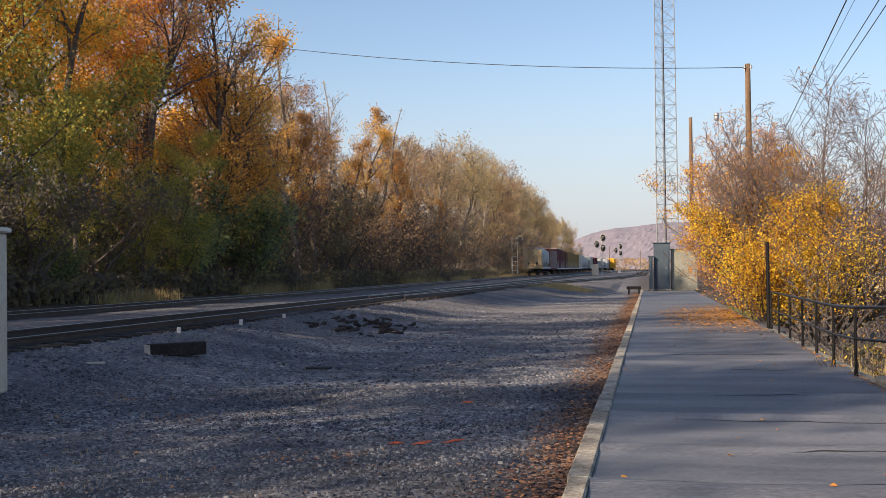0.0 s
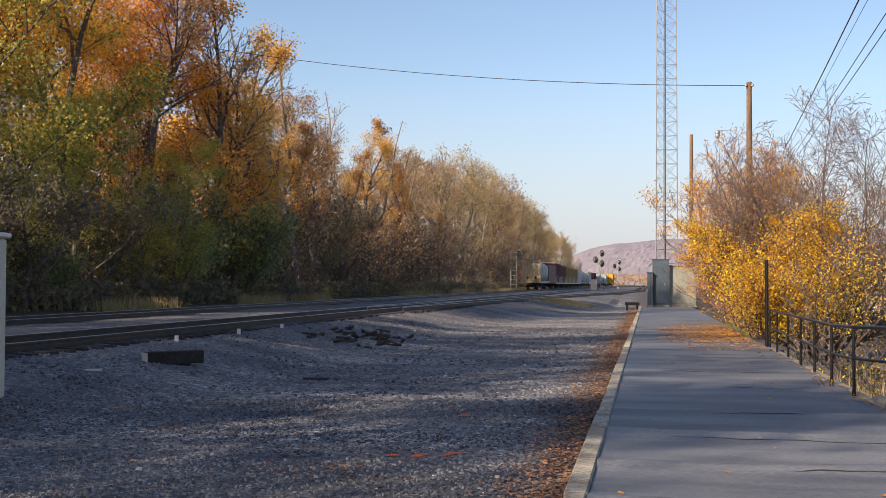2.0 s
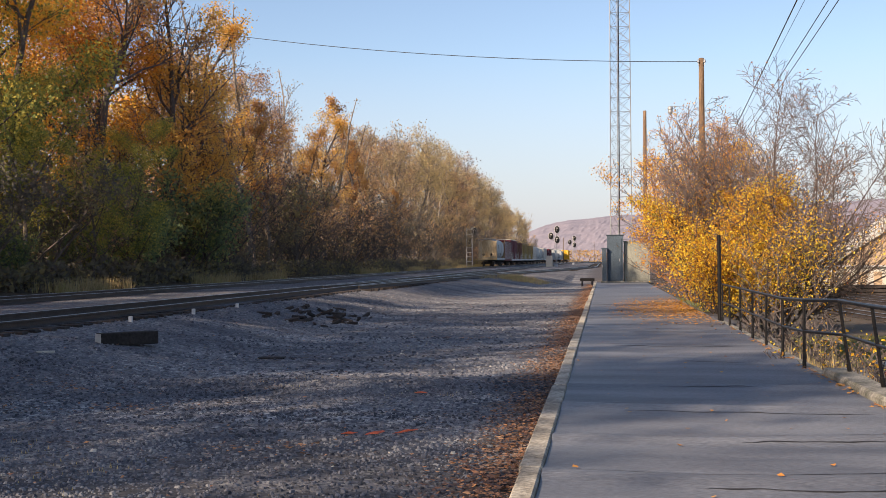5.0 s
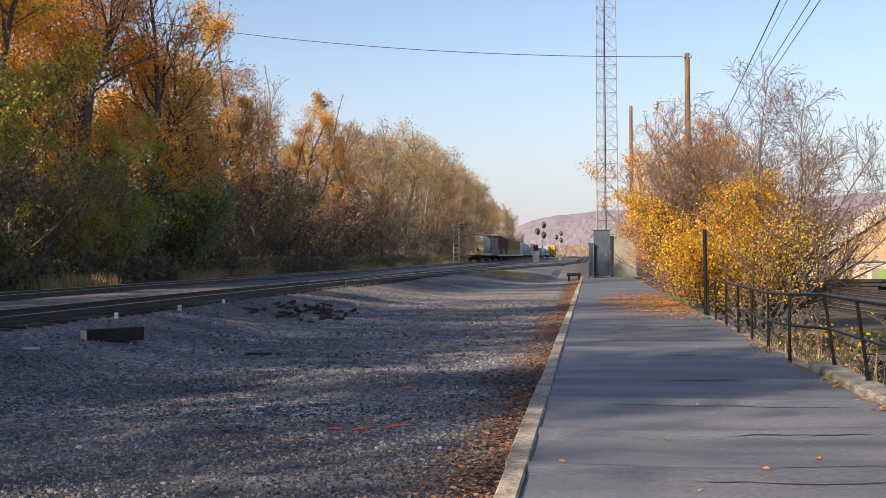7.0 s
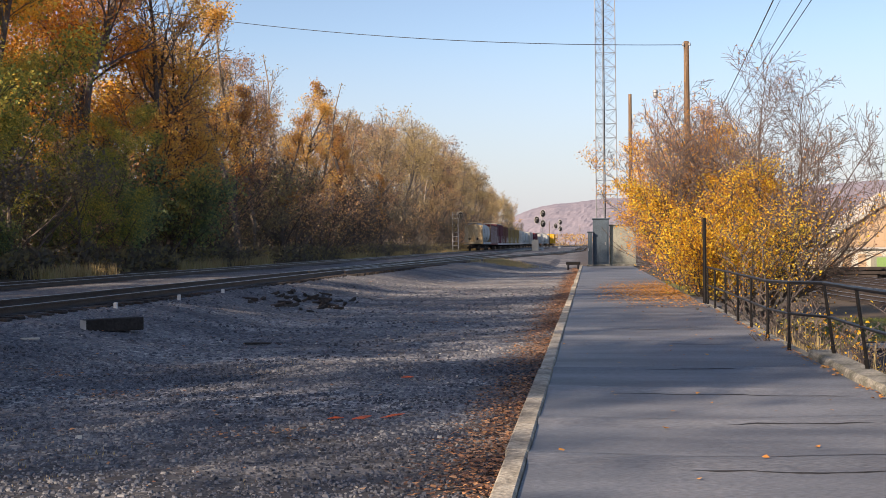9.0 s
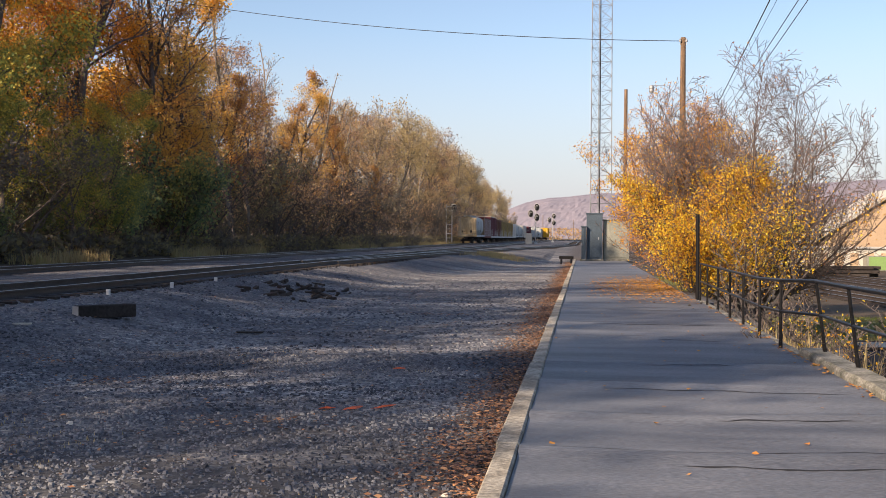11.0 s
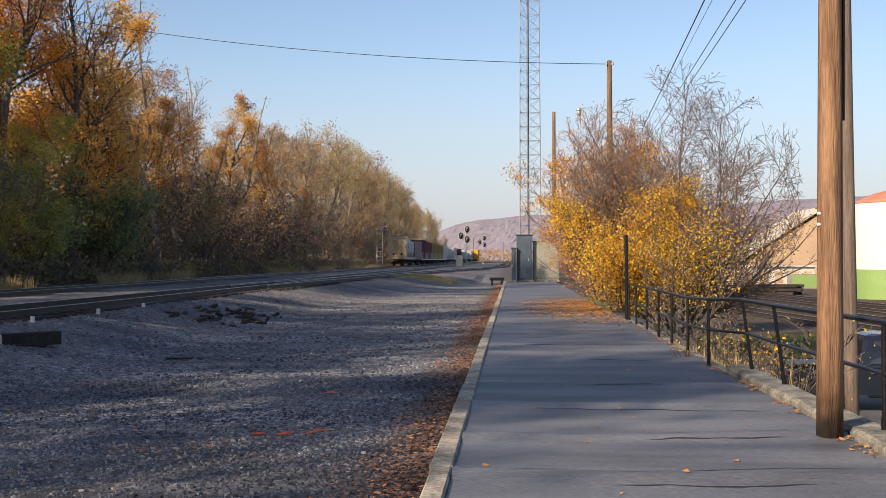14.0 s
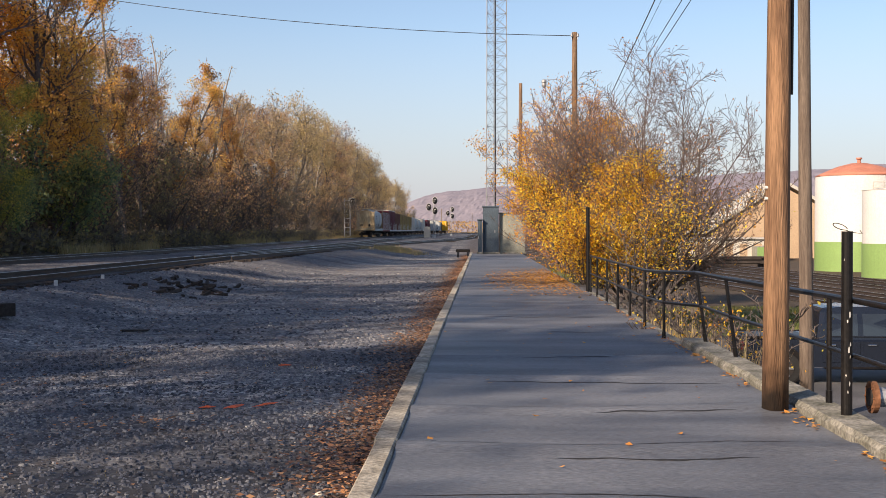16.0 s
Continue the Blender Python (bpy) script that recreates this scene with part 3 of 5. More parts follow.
        for k in range(9):
            rod(ladder, (-1.5, e + s * .03, 1.5 + k * .36), (-1.0, e + s * .03, 1.5 + k * .36), .018, n=5)
        rod(ladder, (-1.0, e + s * .03, 1.4), (-1.0, e + s * .03, 4.6), .022, n=5)
        part("ladder", ladder, M_GALV, c)
        wheelset_bogie(c, s * (L / 2 - 2.0))
    for cy in (-3.4, 0, 3.4):
        part("chute", loft([[(-1.2, cy - 1.5, 1.4), (1.2, cy - 1.5, 1.4), (1.2, cy + 1.5, 1.4), (-1.2, cy + 1.5, 1.4)], [(-.4, cy - .3, .45), (.4, cy - .3, .45), (.4, cy + .3, .45), (-.4, cy + .3, .45)]]), M_UNDER, c)
    part("pipe", rods(((1.1, -5, .55), (1.1, 5, .55)), r=.07), M_UNDER, c)
    couplers(c, L)
    return c


RIB = .025


def box_car(label, at, paint, L=15.6, top=4.55, roof=None, ribs=14, white_ribs=False, door=True, splash=False):
    c = thing("box_car", label, "railway wagon", "wagons of the freight train", at)
    h, z0 = 1.5, 1.12
    part("body", block(-h, h, -L / 2, L / 2, z0, top - .12, .02), paint, c)
    part("roof", loft([[(-h - .06, v, top - .14), (h + .06, v, top - .14), (h + .03, v, top - .06), (0, v, top + .06), (-h - .03, v, top - .06)] for v in (-L / 2 - .05, L / 2 + .05)]), roof or paint, c)
    for s in (-1, 1):
        me = bpy.data.meshes.new("rib")
        rw = .026 if white_ribs else .05
        rb = block(min(s * h, s * (h + RIB)), max(s * h, s * (h + RIB)), -rw, rw, z0 + .05, top - .2)
        rb.to_mesh(me)
        rb.free()
        me.materials.append(M_WHITE if white_ribs and s > 0 else paint)
        for i in range(ribs + 1):
            v = -L / 2 + .12 + (L - .24) * i / ribs
            if door and abs(v) < 1.6 and not white_ribs:
                continue
            o = new("rib", me)
            o.parent, o.location = c, (0, v, 0)
        if door:
            d = part("door", block(min(s * h, s * (h + .09)), max(s * h, s * (h + .09)), -1.55, 1.55, z0 + .05, top - .35, .02), paint, c)
            part("door_bar", rods(((s * (h + .11), -.7, z0 + .1), (s * (h + .11), -.7, top - .4)), ((s * (h + .11), .7, z0 + .1), (s * (h + .11), .7, top - .4)), r=.03), paint, d)
        part("side_sill", block(min(s * (h - .02), s * (h + .1)), max(s * (h - .02), s * (h + .1)), -L / 2, L / 2, z0 - .18, z0 + .06, .01), M_WHITE if splash else paint, c)
        e = s * L / 2
        er = bmesh.new()
        for k in range(9):
            z = z0 + .25 + k * (top - z0 - .5) / 8
            box(er, -h + .1, h - .1, min(e, e + s * .09), max(e, e + s * .09), z - .09, z + .09, .02)
        tagged(part("end_ribs", er, paint, c), kind="stuff")
        lad = bmesh.new()
        for k in range(8):
            rod(lad, (1.0, e + s * .14, z0 + .1 + k * .4), (1.45, e + s * .14, z0 + .1 + k * .4), .02, n=5)
        tagged(part("ladder_rungs", lad, M_WHITE, c), kind="stuff")
        wheelset_bogie(c, s * (L / 2 - 2.1))
    if splash:
        r = random.Random(9)
        sp = bmesh.new()
        for i in range(70):
            v = r.uniform(-L / 2 + .3, L / 2 - .3)
            box(sp, h + .026, h + .03, v - r.uniform(.02, .06), v + r.uniform(.02, .06), z0 + .07, z0 + r.uniform(.4, 1.6))
        tagged(part("salt_stain", sp, M_SILVER_ROOF, c, "pale dried splashes along the lower side"), kind="stuff")
    part("underframe", block(-.5, .5, -L / 2, L / 2, .85, 1.1), M_UNDER, c)
    couplers(c, L)
    return c


TRAIN_END = 191.0
def train_x(v):
    return -17.1 - 0.008 * v + bend(v)


consist = ["hopper", "ribbed", "maroon", "brown", "yellow", "yellow", "yellow", "white", "hopper2", "hopper2", "white", "maroon2", "hopper2", "hopper2", "gold"]
v = TRAIN_END
for k in consist:
    ln = 17.4 if "hopper" in k else 16.5
    cy = v + ln / 2
    here = (train_x(cy), cy, RAIL_Z)
    if k == "hopper":
        hopper_car("pale grey covered hopper wagon with a rust-stained end painted in sunlit cream", here)
    elif k == "hopper2":
        hopper_car("pale grey covered hopper wagon far along the train", here, M_HOPPER, M_HOPPER)
    elif k == "ribbed":
        box_car("oxide red freight wagon with white streaked upright ribs", here, M_BOX_RED, ribs=18, white_ribs=True, door=False, top=4.5)
    elif k == "maroon":
        box_car("tall maroon box wagon with a silver roof and pale splashes", here, M_BOX_MAROON, top=5.0, roof=M_SILVER_ROOF, splash=True)
    elif k == "brown":
        box_car("brown box wagon with a sliding door", here, M_BOX_BROWN, top=4.7, splash=True)
    elif k == "yellow":
        box_car("faded yellow box wagon with dark doors", here, M_BOX_YELLOW, top=4.6, splash=True)
    elif k == "white":
        box_car("dirty white box wagon", here, M_SILVER_ROOF, top=4.6)
    elif k == "maroon2":
        box_car("dark maroon box wagon far along the train", here, M_BOX_MAROON, top=4.5)
    else:
        box_car("bright yellow box wagon far along the train", here, M_BRIGHT_YELLOW, top=4.5)
    v += ln


# ---- lattice tower and equipment shelters at the platform's end ----
def lattice_tower(at, height, w0, w1):
    t = thing("lattice_tower", "tall grey galvanised three-legged lattice mast", "radio mast", "", at)
    def corner(i, z):
        w = w0 + (w1 - w0) * z / height
        a = radians(90 + 120 * i + 8)
        return Vector((w * .577 * math.cos(a), w * .577 * math.sin(a), z))
    for i in range(3):
        part("leg", rod(bmesh.new(), corner(i, 0), corner(i, height), .042, .03, 8), M_TOWER, t)
    step = 1.05
    n = int(height / step)
    for i in range(3):
        br = bmesh.new()
        for k in range(n):
            z, z2 = k * step, (k + 1) * step
            rod(br, corner(i, z), corner((i + 1) % 3, z2), .014, n=4)
            rod(br, corner((i + 1) % 3, z), corner(i, z2), .014, n=4)
            rod(br, corner(i, z2), corner((i + 1) % 3, z2), .016, n=4)
        part("bracing", br, M_TOWER, t)
    part("cable_run", rod(bmesh.new(), corner(0, 1) * .3 + Vector((0, 0, .7)), corner(0, height) * .3 + Vector((0, 0, height * .7)), .04, n=6), M_BLACK, t, "black cables up the mast")
    return t


lattice_tower((1.25, 89.0, 0.0), 42.0, 1.6, 1.3)


def shelter(label, x0, x1, y0, y1, h, m):
    s = thing("equipment_cabinet", label, "cabinet", "", ((x0 + x1) / 2, (y0 + y1) / 2, 0))
    w, d = (x1 - x0) / 2, (y1 - y0) / 2
    part("plinth", block(-w - .08, w + .08, -d - .08, d + .08, 0, .12, .01), M_CONCRETE, s)
    part("body", block(-w, w, -d, d, .12, h, .02), m, s)
    part("roof", block(-w - .06, w + .06, -d - .06, d + .06, h, h + .08, .02), m, s)
    part("door", block(-w + .12, w - .12, -d - .03, -d, .25, h - .2, .01), m, s)
    part("door_handle", block(w - .3, w - .25, -d - .06, -d - .03, h * .45, h * .45 + .2, .005), M_GALV, s)
    return s


shelter("dark blue-grey steel cabinet beside the mast", -.1, .22, 85.2, 86.4, 2.4, M_BOX_BLUE)
shelter("tall dark blue-grey steel equipment cabinet at the mast", .26, 1.4, 85.6, 87.4, 3.35, M_BOX_BLUE)
shelter("grey-green steel cabinet half hidden by yellow leaves", 1.48, 3.3, 86.0, 88.0, 2.9, M_BOX_GREY)


# ---- poles and wires ----
def wood_pole(at, height, r0, r1, lean, m, label, cap=True):
    p = thing("utility_pole", label, "utility pole", "wooden utility poles", at)
    n = 14
    secs = []
    for k in range(9):
        z = height * k / 8
        r = r0 + (r1 - r0) * k / 8
        cx, cy = lean[0] * k / 8, lean[1] * k / 8
        secs.append([(cx + r * (1 + .03 * math.sin(3 * i + k)) * math.cos(2 * math.pi * i / n), cy + r * (1 + .03 * math.sin(5 * i + k)) * math.sin(2 * math.pi * i / n), z) for i in range(n)])
    part("shaft", loft(secs), m, p, smooth=True)
    return p


near_pole = wood_pole((2.868, 11.02, -0.02), 9.0, .12, .09, (.075, 0), M_POLE_FOOT, "brown weathered wooden pole rising from the platform edge")
wood_pole((6.15, 22.0, LOT), 11.5, .13, .1, (-.12, 0), M_POLE_GREY, "grey-brown wooden pole standing in the car park")
wood_pole((4.25, 52.0, -.6), 10.9, .15, .11, (-.02, 0), M_POLE, "wooden pole rising behind the yellow bush")
sl = thing("street_lamp", "small grey street lamp on a bent arm from a wooden pole", "street lamp", "", (4.25, 52.0, 7.9))
part("arm", rods(((-.1, 0, -.1), (-.8, 0, .35)), ((-.8, 0, .35), (-1.35, 0, .34)), r=.012), M_TOWER, sl)
part("housing", loft([[(-1.35 + r_ * math.cos(a * .7854), r_ * math.sin(a * .7854), z_) for a in range(8)] for r_, z_ in ((.05, .36), (.1, .33), (.12, .24), (.09, .2))]), M_TOWER, sl)
part("globe", loft([[(-1.35 + r_ * math.cos(a * .7854), r_ * math.sin(a * .7854), z_) for a in range(8)] for r_, z_ in ((.09, .2), (.1, .11), (.07, .02), (.03, -.01))]), M_TOWER, sl, "cloudy unlit glass globe")
for dx_ in (-.13, .13):
    o = thing("insulator", "small white glass insulator at the top of the wooden pole", "insulator", "", (4.23 + dx_, 51.9, 10.15))
    part("pin", rods(((0, 0, -.18), (0, 0, 0)), r=.015), M_GALV, o)
    part("knob", rod(rod(bmesh.new(), (0, 0, -.05), (0, 0, .03), .06, .05, 10), (0, 0, .03), (0, 0, .09), .04, .03, 10), M_TOWER, o)
wood_pole((3.05, 87.6, -.2), 12.7, .16, .12, (0, 0), M_POLE, "wooden pole beside the mast")
wood_pole((10.0, 120.0, -1.9), 10.6, .15, .12, (0, 0), M_POLE_GREY, "wooden pole with wires hidden behind the branches")
wood_pole((4.6, -16.0, -1.9), 11.6, .15, .12, (0, 0), M_POLE_GREY, "wooden pole with wires behind the walker")
wood_pole((-36.0, 62.0, 1.9), 15.4, .15, .12, (0, 0), M_POLE_GREY, "wooden pole among the trees")


def wire(a, b, sag, r=.012):
    a, b = Vector(a), Vector(b)
    pts = [a.lerp(b, i / 24) - Vector((0, 0, sag * 4 * (i / 24) * (1 - i / 24))) for i in range(25)]
    return tagged(curve_line("cable", pts, r, M_BLACK), "thin black overhead cable strung between poles", "cable", "overhead cables")


wire((4.2, 52, 10.15), (-36, 62, 17.3), 1.15, .016)
for fx, ex, rr in ((9.84, 2.83, .02), (9.87, 3.15, .008), (10.05, 4.08, .015), (10.24, 4.42, .015)):
    wire((fx, 120, 8.4), (ex, -16, 9.6), .3, rr)



# ---- railing ----
def railing():
    posts = [(3.12, 32.2), (3.1, 30.2), (3.08, 27.7), (3.05, 25.2), (3.03, 23.0), (3.0, 20.7), (2.98, 18.4), (3.34, 16.9), (3.34, 14.9), (3.34, 10.95), (3.34, 6.6), (3.34, 2.4), (3.34, -2)]
    def top_z(i):
        return .97 if i < 6 else 1.02 if i == 6 else 1.06
    def lean_x(i):
        return -.13 if 6 < i < 9 else 0
    r = thing("railing", "black painted pipe railing with two rails along the platform", "railing")
    for i, (x, yv) in enumerate(posts):
        base = 0.10 if yv < 18 else 0.0
        tilt = lean_x(i)
        p = part("post", rod(bmesh.new(), (x, yv, base - .02), (x + tilt, yv, top_z(i)), .0235, n=10), M_BLACK, r)
        part("post_sleeve", rod(bmesh.new(), (x, yv, base - .02), (x + tilt * .15, yv, base + .1), .03, n=10), M_BLACK, p)
    for level, rr in ((1, .027), (.54, .022)):
        ends = [(x + lean_x(i) * level, yv, top_z(i) if level == 1 else top_z(i) - .47) for i, (x, yv) in enumerate(posts)]
        for p, q in zip(ends, ends[1:]):
            part("rail", rod(bmesh.new(), p, q, rr, n=10), M_BLACK, r)
    return r


railing()
pp = thing("pipe_post", "tall black steel pipe at the railing's end", "post", "", (3.08, 32.6, 0))
part("pipe", rod(bmesh.new(), (0, 0, -.02), (0, 0, 2.3), .05, n=12), M_BLACK, pp)
bp_ = thing("pipe_post", "thick black steel post with chipped paint and loose wire", "post", "", (3.27, 10.2, .09))
part("pipe", rod(bmesh.new(), (0, 0, 0), (0, 0, 1.56), .047, n=16), M_BLACK, bp_, smooth=False)


# ---- tank farm, shed, hills ----
def storage_tank(label, x, yv, r, h, roof, z=LOT, dome=1.0):
    t = thing("storage_tank", label, "storage tank", "white storage tanks", (x, yv, z))
    n = 64
    def ring(rad, zz):
        return [(rad * math.cos(2 * math.pi * i / n), rad * math.sin(2 * math.pi * i / n), zz) for i in range(n)]
    part("green_band", loft([ring(r + .02, -.3), ring(r + .02, 2.55)]), M_GREEN, t, "bright green painted lower band", smooth=False)
    part("shell", loft([ring(r, 2.55), ring(r, h)]), M_WHITE, t)
    part("roof", loft([ring(r + .06, h), ring(r * .86, h + .28 * dome), ring(r * .5, h + .86 * dome), ring(r * .18, h + 1.16 * dome), ring(.1, h + 1.2 * dome)]), roof, t, smooth=True)
    part("vent", rod(rod(bmesh.new(), (0, 0, h + dome), (0, 0, h + 1.15 * dome + .35), .16, n=12), (0, 0, h + 1.15 * dome + .35), (0, 0, h + 1.15 * dome + .5), .26, n=12), roof, t)
    st = bmesh.new()
    for sx in (-.8, .5):
        rod(st, (sx, -r - .12, 0), (sx, -r - .12, h * .68), .07, n=8)
    part("pipe", st, M_CREAM, t)
    landing = part("landing", block(-.2, 1.6, -r - .75, -r + .2, h - 1.75, h - 1.62, .02), M_CREAM, t)
    for zz in (h - 1.15, h - .65):
        part("guard_rail", rods(((-.2, -r - .72, zz), (1.6, -r - .72, zz)), r=.035), M_CREAM, landing)
    for xx in (-.2, .7, 1.6):
        part("guard_post", rods(((xx, -r - .72, h - 1.65), (xx, -r - .72, h - .62)), r=.035), M_CREAM, landing)
    return t


storage_tank("white storage tank with a green band and a rust-red domed roof", 33.2, 105, 3.7, 8.25, M_ORANGE_ROOF)
storage_tank("white storage tank with a green band and pale roof", 33.0, 90, 4.1, 6.55, M_WHITE, dome=.25)

shed = thing("storage_shed", "large tan gabled shed with a pale roof", "shed", "", (38.5, 152, LOT))
part("wall", loft([[(-9, v, -.3), (8.5, v, -.3), (8.5, v, 4.4), (.2, v, 9.0), (-9, v, 3.2)] for v in (0, 13.5)]), M_TAN, shed)
for a, b in (((-10, 3.0), (.2, 9.5)), ((.2, 9.5), (9.5, 4.2))):
    part("roof", loft([[(a[0], v, a[1]), (b[0], v, b[1]), (b[0], v, b[1] + .45), (a[0], v, a[1] + .45)] for v in (-.02, 14)]), M_CREAM, shed)
lw = thing("low_building", "long low cream building with dark openings", "building", "", (29, 140, LOT))
part("wall", block(-6, 6, 0, 4, -.2, 2.5, .02), M_CREAM, lw)
part("roof", block(-6.2, 6.2, -.3, 4.3, 2.5, 2.7, .02), M_SILVER_ROOF, lw)
for k in range(7):
    part("window", block(-5.4 + k * 1.7, -4.5 + k * 1.7, -.03, .02, .5, 2.0), M_TAN, lw)
gc = thing("container", "green steel container beside the shed", "container", "", (33.4, 138, LOT))
part("body", block(-1.6, 1.6, 0, 2.4, 0, 1.7, .03), M_BOX_GREY, gc)
part("door", block(-1.4, 1.4, -.04, 0, .1, 1.6, .02), M_GREEN, gc)


def hill(name, label, dist, tops, m, seed):
    """A wooded ridge across the distance."""
    r = random.Random(seed)
    verts, faces = [], []
    n = 500
    x0, x1 = tops[0][0], tops[-1][0]
    for i in range(n + 1):
        x = x0 + (x1 - x0) * i / n
        for (xa, za), (xb, zb) in zip(tops, tops[1:]):
            if xa <= x <= xb:
                z = za + (zb - za) * (x - xa) / (xb - xa)
        z += 2.2 * noise.noise((x * .02, seed, 0))
        for k in range(41):
            f = math.sin(k / 40 * 2.0)
            rough = noise.noise((x * .05, k * .6, seed)) + .8 * noise.noise((x * .16, k * 1.7, seed))
            verts.append((x, dist - 260 + k * 8.4 + r.uniform(-2, 2), -3 + (z + 3) * f + (.8 * rough + r.uniform(-.12, .12)) * (k > 0)))
    for i in range(n):
        for k in range(40):
            a = i * 41 + k
            faces.append((a, a + 41, a + 42, a + 1))
    return tagged(soup(name, verts, faces, m), label, "hill", kind="structure")


# violet-grey haze of the distance is mixed into this base colour
M_HILL = mat("hazed_autumn_hill", (0.245, 0.22, 0.25), 1.0, vary=0.12, scale=0.05, fine=0.3, bump=0.0, color2=(0.2, 0.187, 0.222))
hill("backdrop", "distant wooded ridge in autumn brown with violet haze in its colour", 1500, [(-700, 20), (-330, 12), (-130, 14), (-100, 33), (-70, 45), (-40, 52), (0, 55), (120, 60), (340, 74), (430, 78), (530, 86), (900, 90)], M_HILL, 5)


# ---- trees ----
def grow(seed, height, trunk_r, spread, levels, kids, first=0.25, up=0.35, wobble=0.16, stems=1, lean=0.0, twig=0.0075):
    """Limbs as chains of (points, radii), and the places of the twigs' ends."""
    r = random.Random(seed)
    chains, tips = [], []
    def limb(p, d, length, rad, level):
        n = 6 if level == 0 else 4 if level < 2 else 3 if level < levels else 1 if levels > 3 else 2
        pts, rads = [p.copy()], [rad]
        d = d.normalized()
        for i in range(n):
            d = (d + Vector((r.gauss(0, wobble), r.gauss(0, wobble), r.gauss(0, wobble * .6) + up * .12))).normalized()
            p = p + d * (length / n)
            pts.append(p.copy())
            rads.append(max(rad * (1 - .8 * (i + 1) / n), twig))
        chains.append((pts, rads, level))
        if level >= levels:
            tips.append((pts[-1], d))
            tips.append((pts[-2], d))
            return
        m = kids[level]
        for j in range(m):
            f = (first if level == 0 else .22) + (1 - (first if level == 0 else .22)) * (j + r.random()) / m
            k = min(int(f * n), n - 1)
            q = pts[k].lerp(pts[k + 1], f * n - k)
            a = r.uniform(0, 2 * math.pi)
            side = Vector((math.cos(a), math.sin(a), r.uniform(.05, .5) + up * .6))
            nd = (d * .45 + side).normalized()
            limb(q, nd, length * spread * r.uniform(.7, 1.15) * (1.15 - .55 * f), max(rads[k] * .6, .008), level + 1)
    for s in range(stems):
        a = 2 * math.pi * s / stems + r.random()
        tilt = lean if stems == 1 else lean * r.uniform(.5, 1.2)
        limb(Vector((0.25 * math.cos(a), 0.25 * math.sin(a), 0)) if stems > 1 else Vector(), Vector((tilt * math.cos(a), tilt * math.sin(a), 1)), height * r.uniform(.8, 1.05) if stems > 1 else height, trunk_r, 0)
    return chains, tips


def grow_crown(seed, rx, rz, zc, trunk_r, gaps, reach, stems=1, lean=0.0, first=.15, up=.3, wobble=.1, twig=.007, angle=.8):
    """Limbs that fill an egg-shaped crown of half width rx and half height rz round the height zc: at each level a side limb every gaps[level] metres, at most reach[level] long."""
    r = random.Random(seed)
    chains, tips = [], []
    def room(p, d):
        """How far it is from p along d to the crown's outline."""
        q, e = Vector((p.x / rx, p.y / rx, (p.z - zc) / rz)), Vector((d.x / rx, d.y / rx, d.z / rz))
        a, b, c = e.dot(e), q.dot(e), q.dot(q) - 1
        if b * b < a * c:
            return .3
        return max(.2, (-b + math.sqrt(b * b - a * c)) / a)
    def limb(p, d, length, rad, level):
        n = max(1, min(7, round(length / (gaps[-1] * 2.2)))) if level < len(gaps) else 1
        pts, rads, ways = [p.copy()], [rad], [d]
        for i in range(n):
            d = (d + Vector((r.gauss(0, wobble), r.gauss(0, wobble), r.gauss(0, wobble) + up * .15))).normalized()
            p = p + d * (length / n)
            pts.append(p.copy())
            rads.append(max(rad * (1 - .85 * (i + 1) / n), twig))
            ways.append(d)
        chains.append((pts, rads, min(level, 2)))
        if level >= len(gaps):
            tips.extend(((pts[-1], d), (pts[0].lerp(pts[-1], .5), d)))
            return
        f = first if level == 0 else .18
        while f < 1:
            k = min(int(f * n), n - 1)
            q = pts[k].lerp(pts[k + 1], f * n - k)
            side = ways[k + 1].orthogonal().normalized()
            side.rotate(Matrix.Rotation(r.uniform(0, 6.283), 3, ways[k + 1]))
            nd = (ways[k + 1] + side * angle * r.uniform(.7, 1.5) + Vector((0, 0, up * .4))).normalized()
            limb(q, nd, min(reach[level] * r.uniform(.5, 1.1) * (1.15 - .6 * f if level else 1), room(q, nd) * r.uniform(.75, 1.06)), max(rads[k] * .55, twig), level + 1)
            f += gaps[level] / length * r.uniform(.6, 1.4)
    for i in range(stems):
        a = 2.4 * i + r.uniform(-.3, .3)
        tilt = lean * math.sqrt((i + r.uniform(.2, .8)) / stems) if stems > 1 else lean
        d = Vector((math.sin(tilt) * math.cos(a), math.sin(tilt) * math.sin(a), math.cos(tilt)))
        p = Vector((.3 * math.cos(a), .3 * math.sin(a), 0)) * (stems > 1)
        limb(p, d, room(Vector((0, 0, zc * .5)), d) * .9 + zc * .5 * math.cos(tilt), trunk_r, 0)
    return chains, tips


def limb_mesh(name, chains, material, parent):
    verts, faces = [], []
    for pts, rads, level in chains:
        k = 7 if level == 0 else 4 if level == 1 else 3
        for i, (p, rad) in enumerate(zip(pts, rads)):
            d = (pts[min(i + 1, len(pts) - 1)] - pts[max(i - 1, 0)]).normalized()
            u = d.orthogonal().normalized()
            w = d.cross(u)
            base = len(verts)
            for j in range(k):
                a = 2 * math.pi * j / k
                verts.append(p + (u * math.cos(a) + w * math.sin(a)) * rad)
            if i:
                for j in range(k):
                    faces.append((base - k + j, base - k + (j + 1) % k, base + (j + 1) % k, base + j))
    return soup(name, [tuple(q) for q in verts], faces, material, parent)


